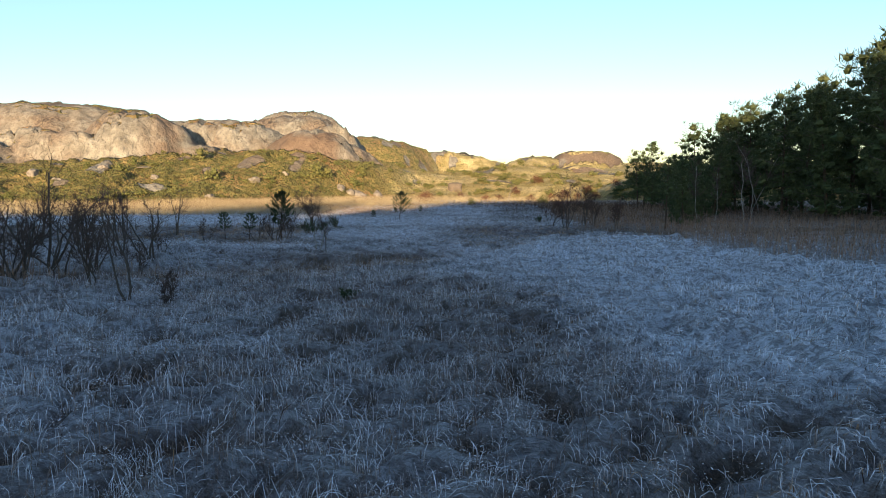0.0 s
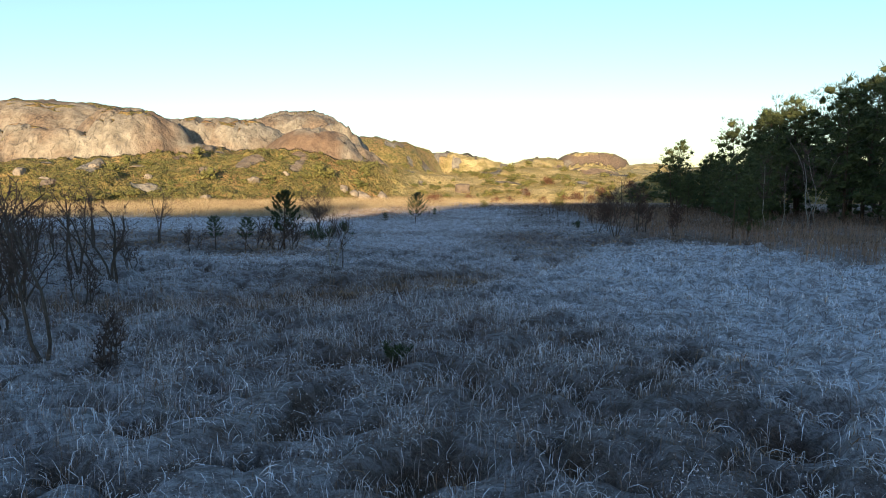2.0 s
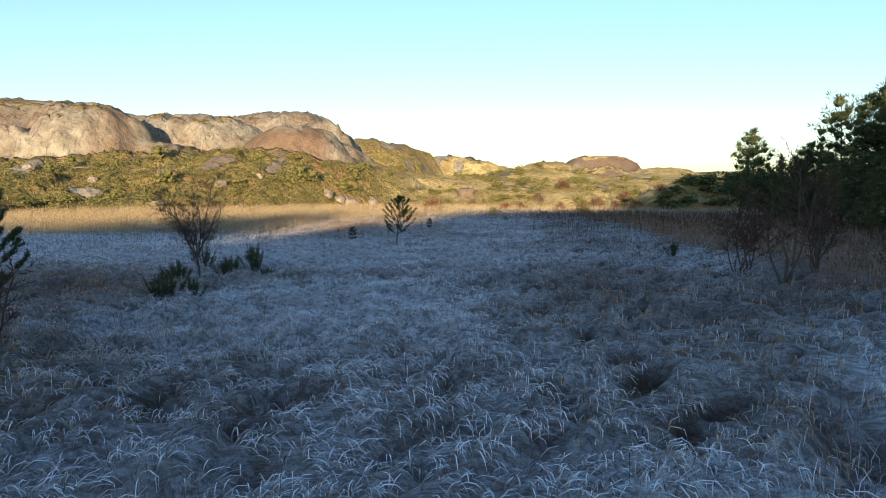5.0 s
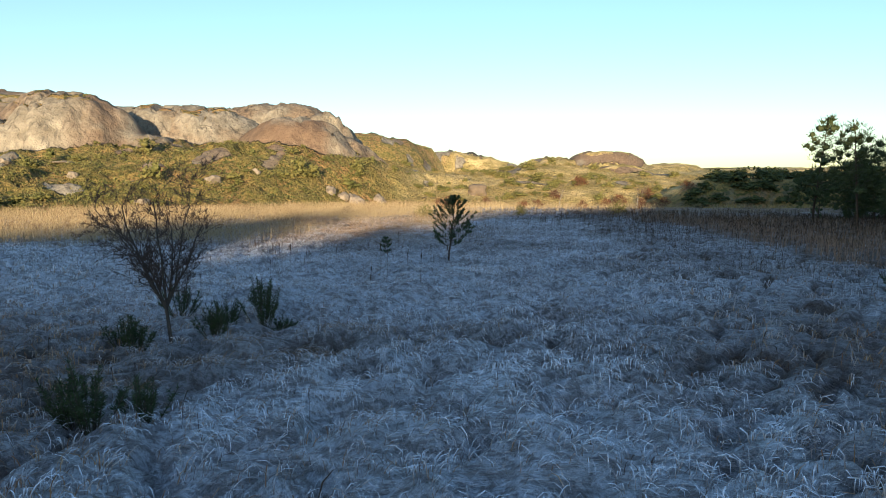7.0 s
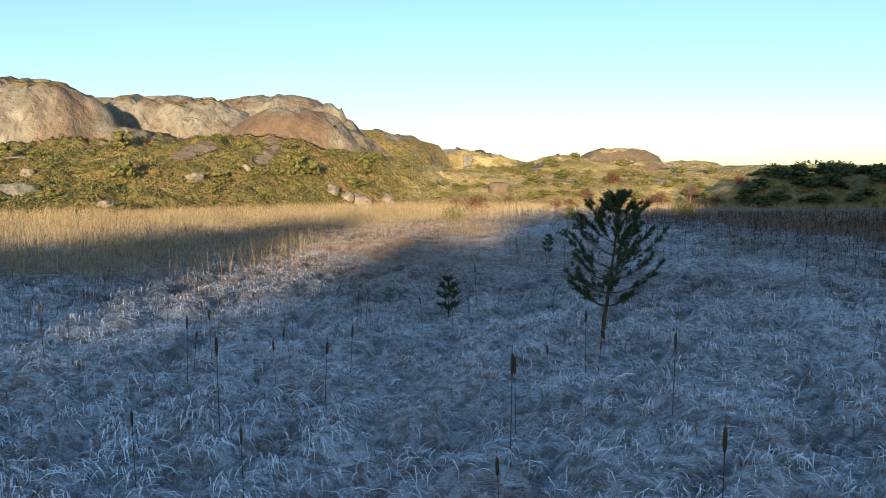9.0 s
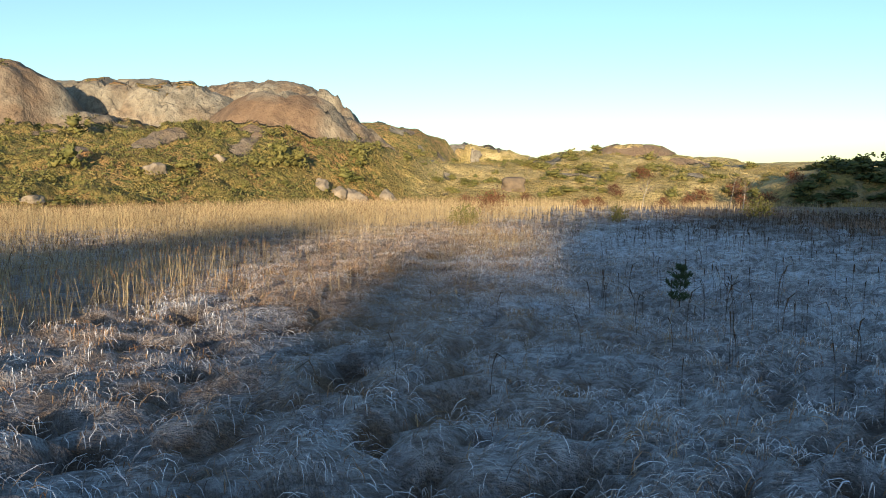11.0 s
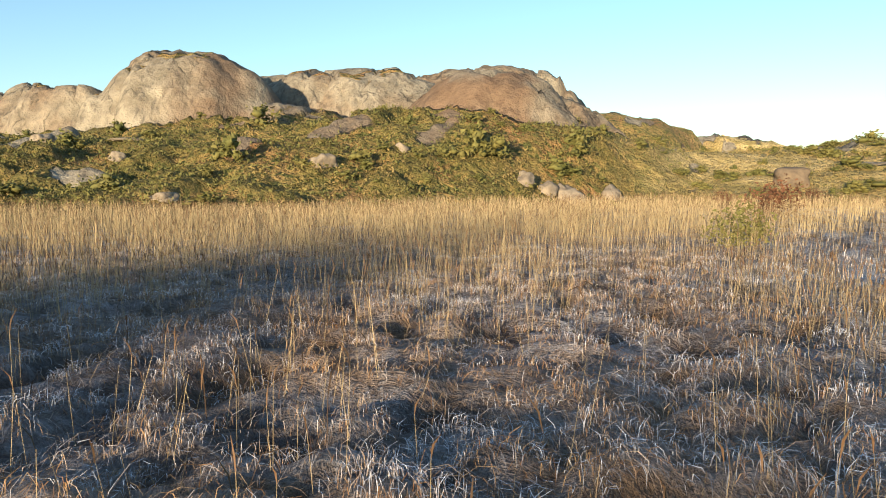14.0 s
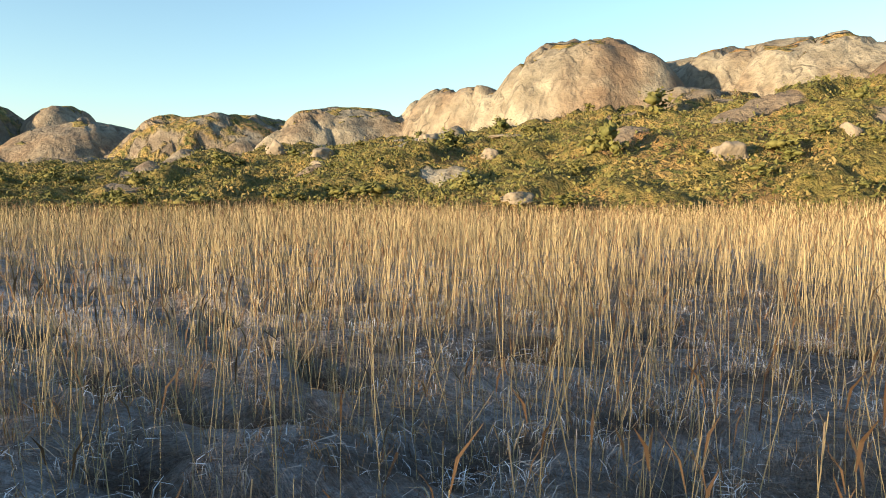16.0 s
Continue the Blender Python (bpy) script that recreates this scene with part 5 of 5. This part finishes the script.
# ---- bushes, heather and stones on the hill ----
juniper = [leafy_bush(s, JUNIPER, 15, 0.155, t) for s, t in ((211, 0.8), (212, 1.1), (213, 1.6), (214, 0.7), (215, 1.0), (216, 1.3))]
g = np.random.RandomState(31)
placed = 0
while placed < 250:
    x = g.uniform(-150, 42)
    y = foot_y(np.array([x]))[0] + abs(g.normal(0, 38)) + 3
    if y > 330 or hill_bare(x, y) > 0.3 or (x < -15 and hill_z(np.array(x), np.array(y)) > 17) or value(np.array([x / 13]), np.array([y / 13]), 75)[0] < g.uniform(0.2, 0.62):
        continue
    size = g.uniform(0.8, 1.9) if g.uniform() < 0.85 else g.uniform(1.9, 2.9)
    words = "green juniper bush on the heath slope" if size < 1.9 else "large dark green juniper on the sunlit slope"
    bush(juniper, placed, (x, y, float(hill_z(np.array(x), np.array(y)))), size * (1 if x < 0 else 1.2), words, group="junipers on the hill", squash=g.uniform(0.5, 0.95))
    placed += 1
while placed < 330:
    x, y = g.uniform(-18, 50), g.uniform(196, 300)
    if value(np.array([x / 9]), np.array([y / 12]), 76)[0] < g.uniform(0.45, 0.7):
        continue
    bush(juniper, placed, (x, y, float(hill_z(np.array(x), np.array(y)))), g.uniform(1.4, 3.0), "spreading green juniper on the golden slope", group="junipers on the golden slope", squash=g.uniform(0.4, 0.7))
    placed += 1
for n, (x, y, s) in enumerate([(-42, 180.5, 3.6), (-40, 181.5, 3.2), (-74, 181, 3.0), (-63, 161, 3.4), (-32, 193, 3.0)]):
    bush(juniper, 2 + 3 * n, (x, y, float(hill_z(np.array(x), np.array(y)))), s, "tall dark green juniper on the sunlit slope", group="tall junipers")


# Scrub in dark forest green, dense enough to deepen the knoll's shade by colour.
g = np.random.RandomState(41)
dark = [leafy_bush(s, FOREST, 14, 0.2, t) for s, t in ((221, 0.9), (222, 1.4))]
for n in range(110):
    a, r = g.uniform(0, 6.28), g.uniform(0, 1) ** 0.5
    x, y = (58 + 20 * r * math.cos(a), 194 + 8 * r * math.sin(a)) if n < 75 else (g.uniform(74, 116), g.uniform(184, 202))
    bush(dark, n, (x, y, float(hill_z(np.array(x), np.array(y)))), g.uniform(2.2, 3.4), "dark green bush on a shaded knoll", "knoll_bush", group="bushes on the shaded knoll", squash=g.uniform(0.4, 0.75))


def heath_density(x, y):
    run = y - foot_y(x)
    return (3.6 - 2.7 * smooth(-38, -16, x)) * smooth(-2, 3, run) * (0.25 + value(x / 4, y / 4, 77)) * (hill_bare(x, y) < 0.4) * smooth(75, 45, run)


x, y, g = sown(33, -150, 60, 70, 270, 4.5, heath_density)
mid = np.stack([x, y, hill_z(x, y) + 0.12], -1)
green = value(x / 7, y / 7, 78) + g.uniform(-0.25, 0.25, len(x)) > 0.27 + 0.5 * smooth(-38, -14, x)
for name, words, some, material in (("heather", "tufts of dry golden heather and grass on the slope", ~green, HEATHER), ("low_scrub", "low green scrub covering the slope", green, JUNIPER)):
    v, q = leaf_clumps(g, mid[some], np.full(some.sum(), 0.65), 4, 0.28)
    tagged(new(name, raw_mesh(name, v, q, material)), words, name.replace("_", " "), kind="stuff")


def boulder(seed, at, size, label, turn=0.0, group="boulders on the slope", square=False):
    g = np.random.RandomState(seed)
    bm = bmesh.new()
    bmesh.ops.create_icosphere(bm, subdivisions=4, radius=1)
    planes = [(Vector(g.normal(0, 1, 3)).normalized(), g.uniform(0.55, 0.9)) for _ in range(9)]
    for v in bm.verts:
        d = v.co.normalized()
        r = min([1.0] + [k / d.dot(w) for w, k in planes if d.dot(w) > 0.05])
        r = 1 / sum(abs(k) ** 6 for k in d) ** (1 / 6) if square else r
        v.co = d * r * (1 + 0.24 * noise.noise(d * 1.7 + Vector((seed, 0, 0))) + 0.03 * noise.noise(d * 8))
    me = bpy.data.meshes.new("boulder")
    bm.to_mesh(me)
    bm.free()
    me.materials.append(BROWN_STONE if square else STONE)
    for f in me.polygons:
        f.use_smooth = True
    ob = new("boulder", me)
    ob.matrix_basis = pose(*at, 0, 0, turn) @ Matrix.Diagonal((*[s / 2 for s in size], 1))
    return tagged(ob, label, "boulder", group)


for n, (x, y, sx, sy, sz) in enumerate([(-54.5, 166.5, 3.4, 3.0, 3.2), (-75.6, 157.7, 2.0, 1.8, 1.8), (-66.5, 160, 3.2, 2.4, 2.0), (-36.2, 181.5, 3.4, 3, 2.8), (-33.7, 182.5, 3.0, 3, 3.2), (-31.5, 184, 4.6, 4, 5.0), (-49, 174.5, 2.0, 1.6, 1.6),
                                       (-88, 158, 3, 2.5, 2.0), (-100, 150, 4, 3, 2.6), (-92, 146, 3, 2.6, 2.0), (-112, 148, 5, 3, 3.2), (-58, 147, 2.6, 2, 1.2), (-27, 190.5, 3.6, 3, 3.4)]):
    boulder(300 + n, (x, y, float(hill_z(np.array(x), np.array(y))) - sz * 0.02), (sx, sy, sz), "pale weathered granite boulder among heath and juniper", 37 * n)
boulder(330, (-81.5, 164, float(hill_z(np.array(-81.5), np.array(164.0))) + 0.25), (4.6, 1.6, 0.7), "long pale slab of rock on the slope", 50)
boulder(331, (-6.2, 205, float(hill_z(np.array(-6.2), np.array(205.0))) + 0.7), (4.0, 3.2, 2.9), "square brown block of rock at the foot of the golden slope", 10, square=True)
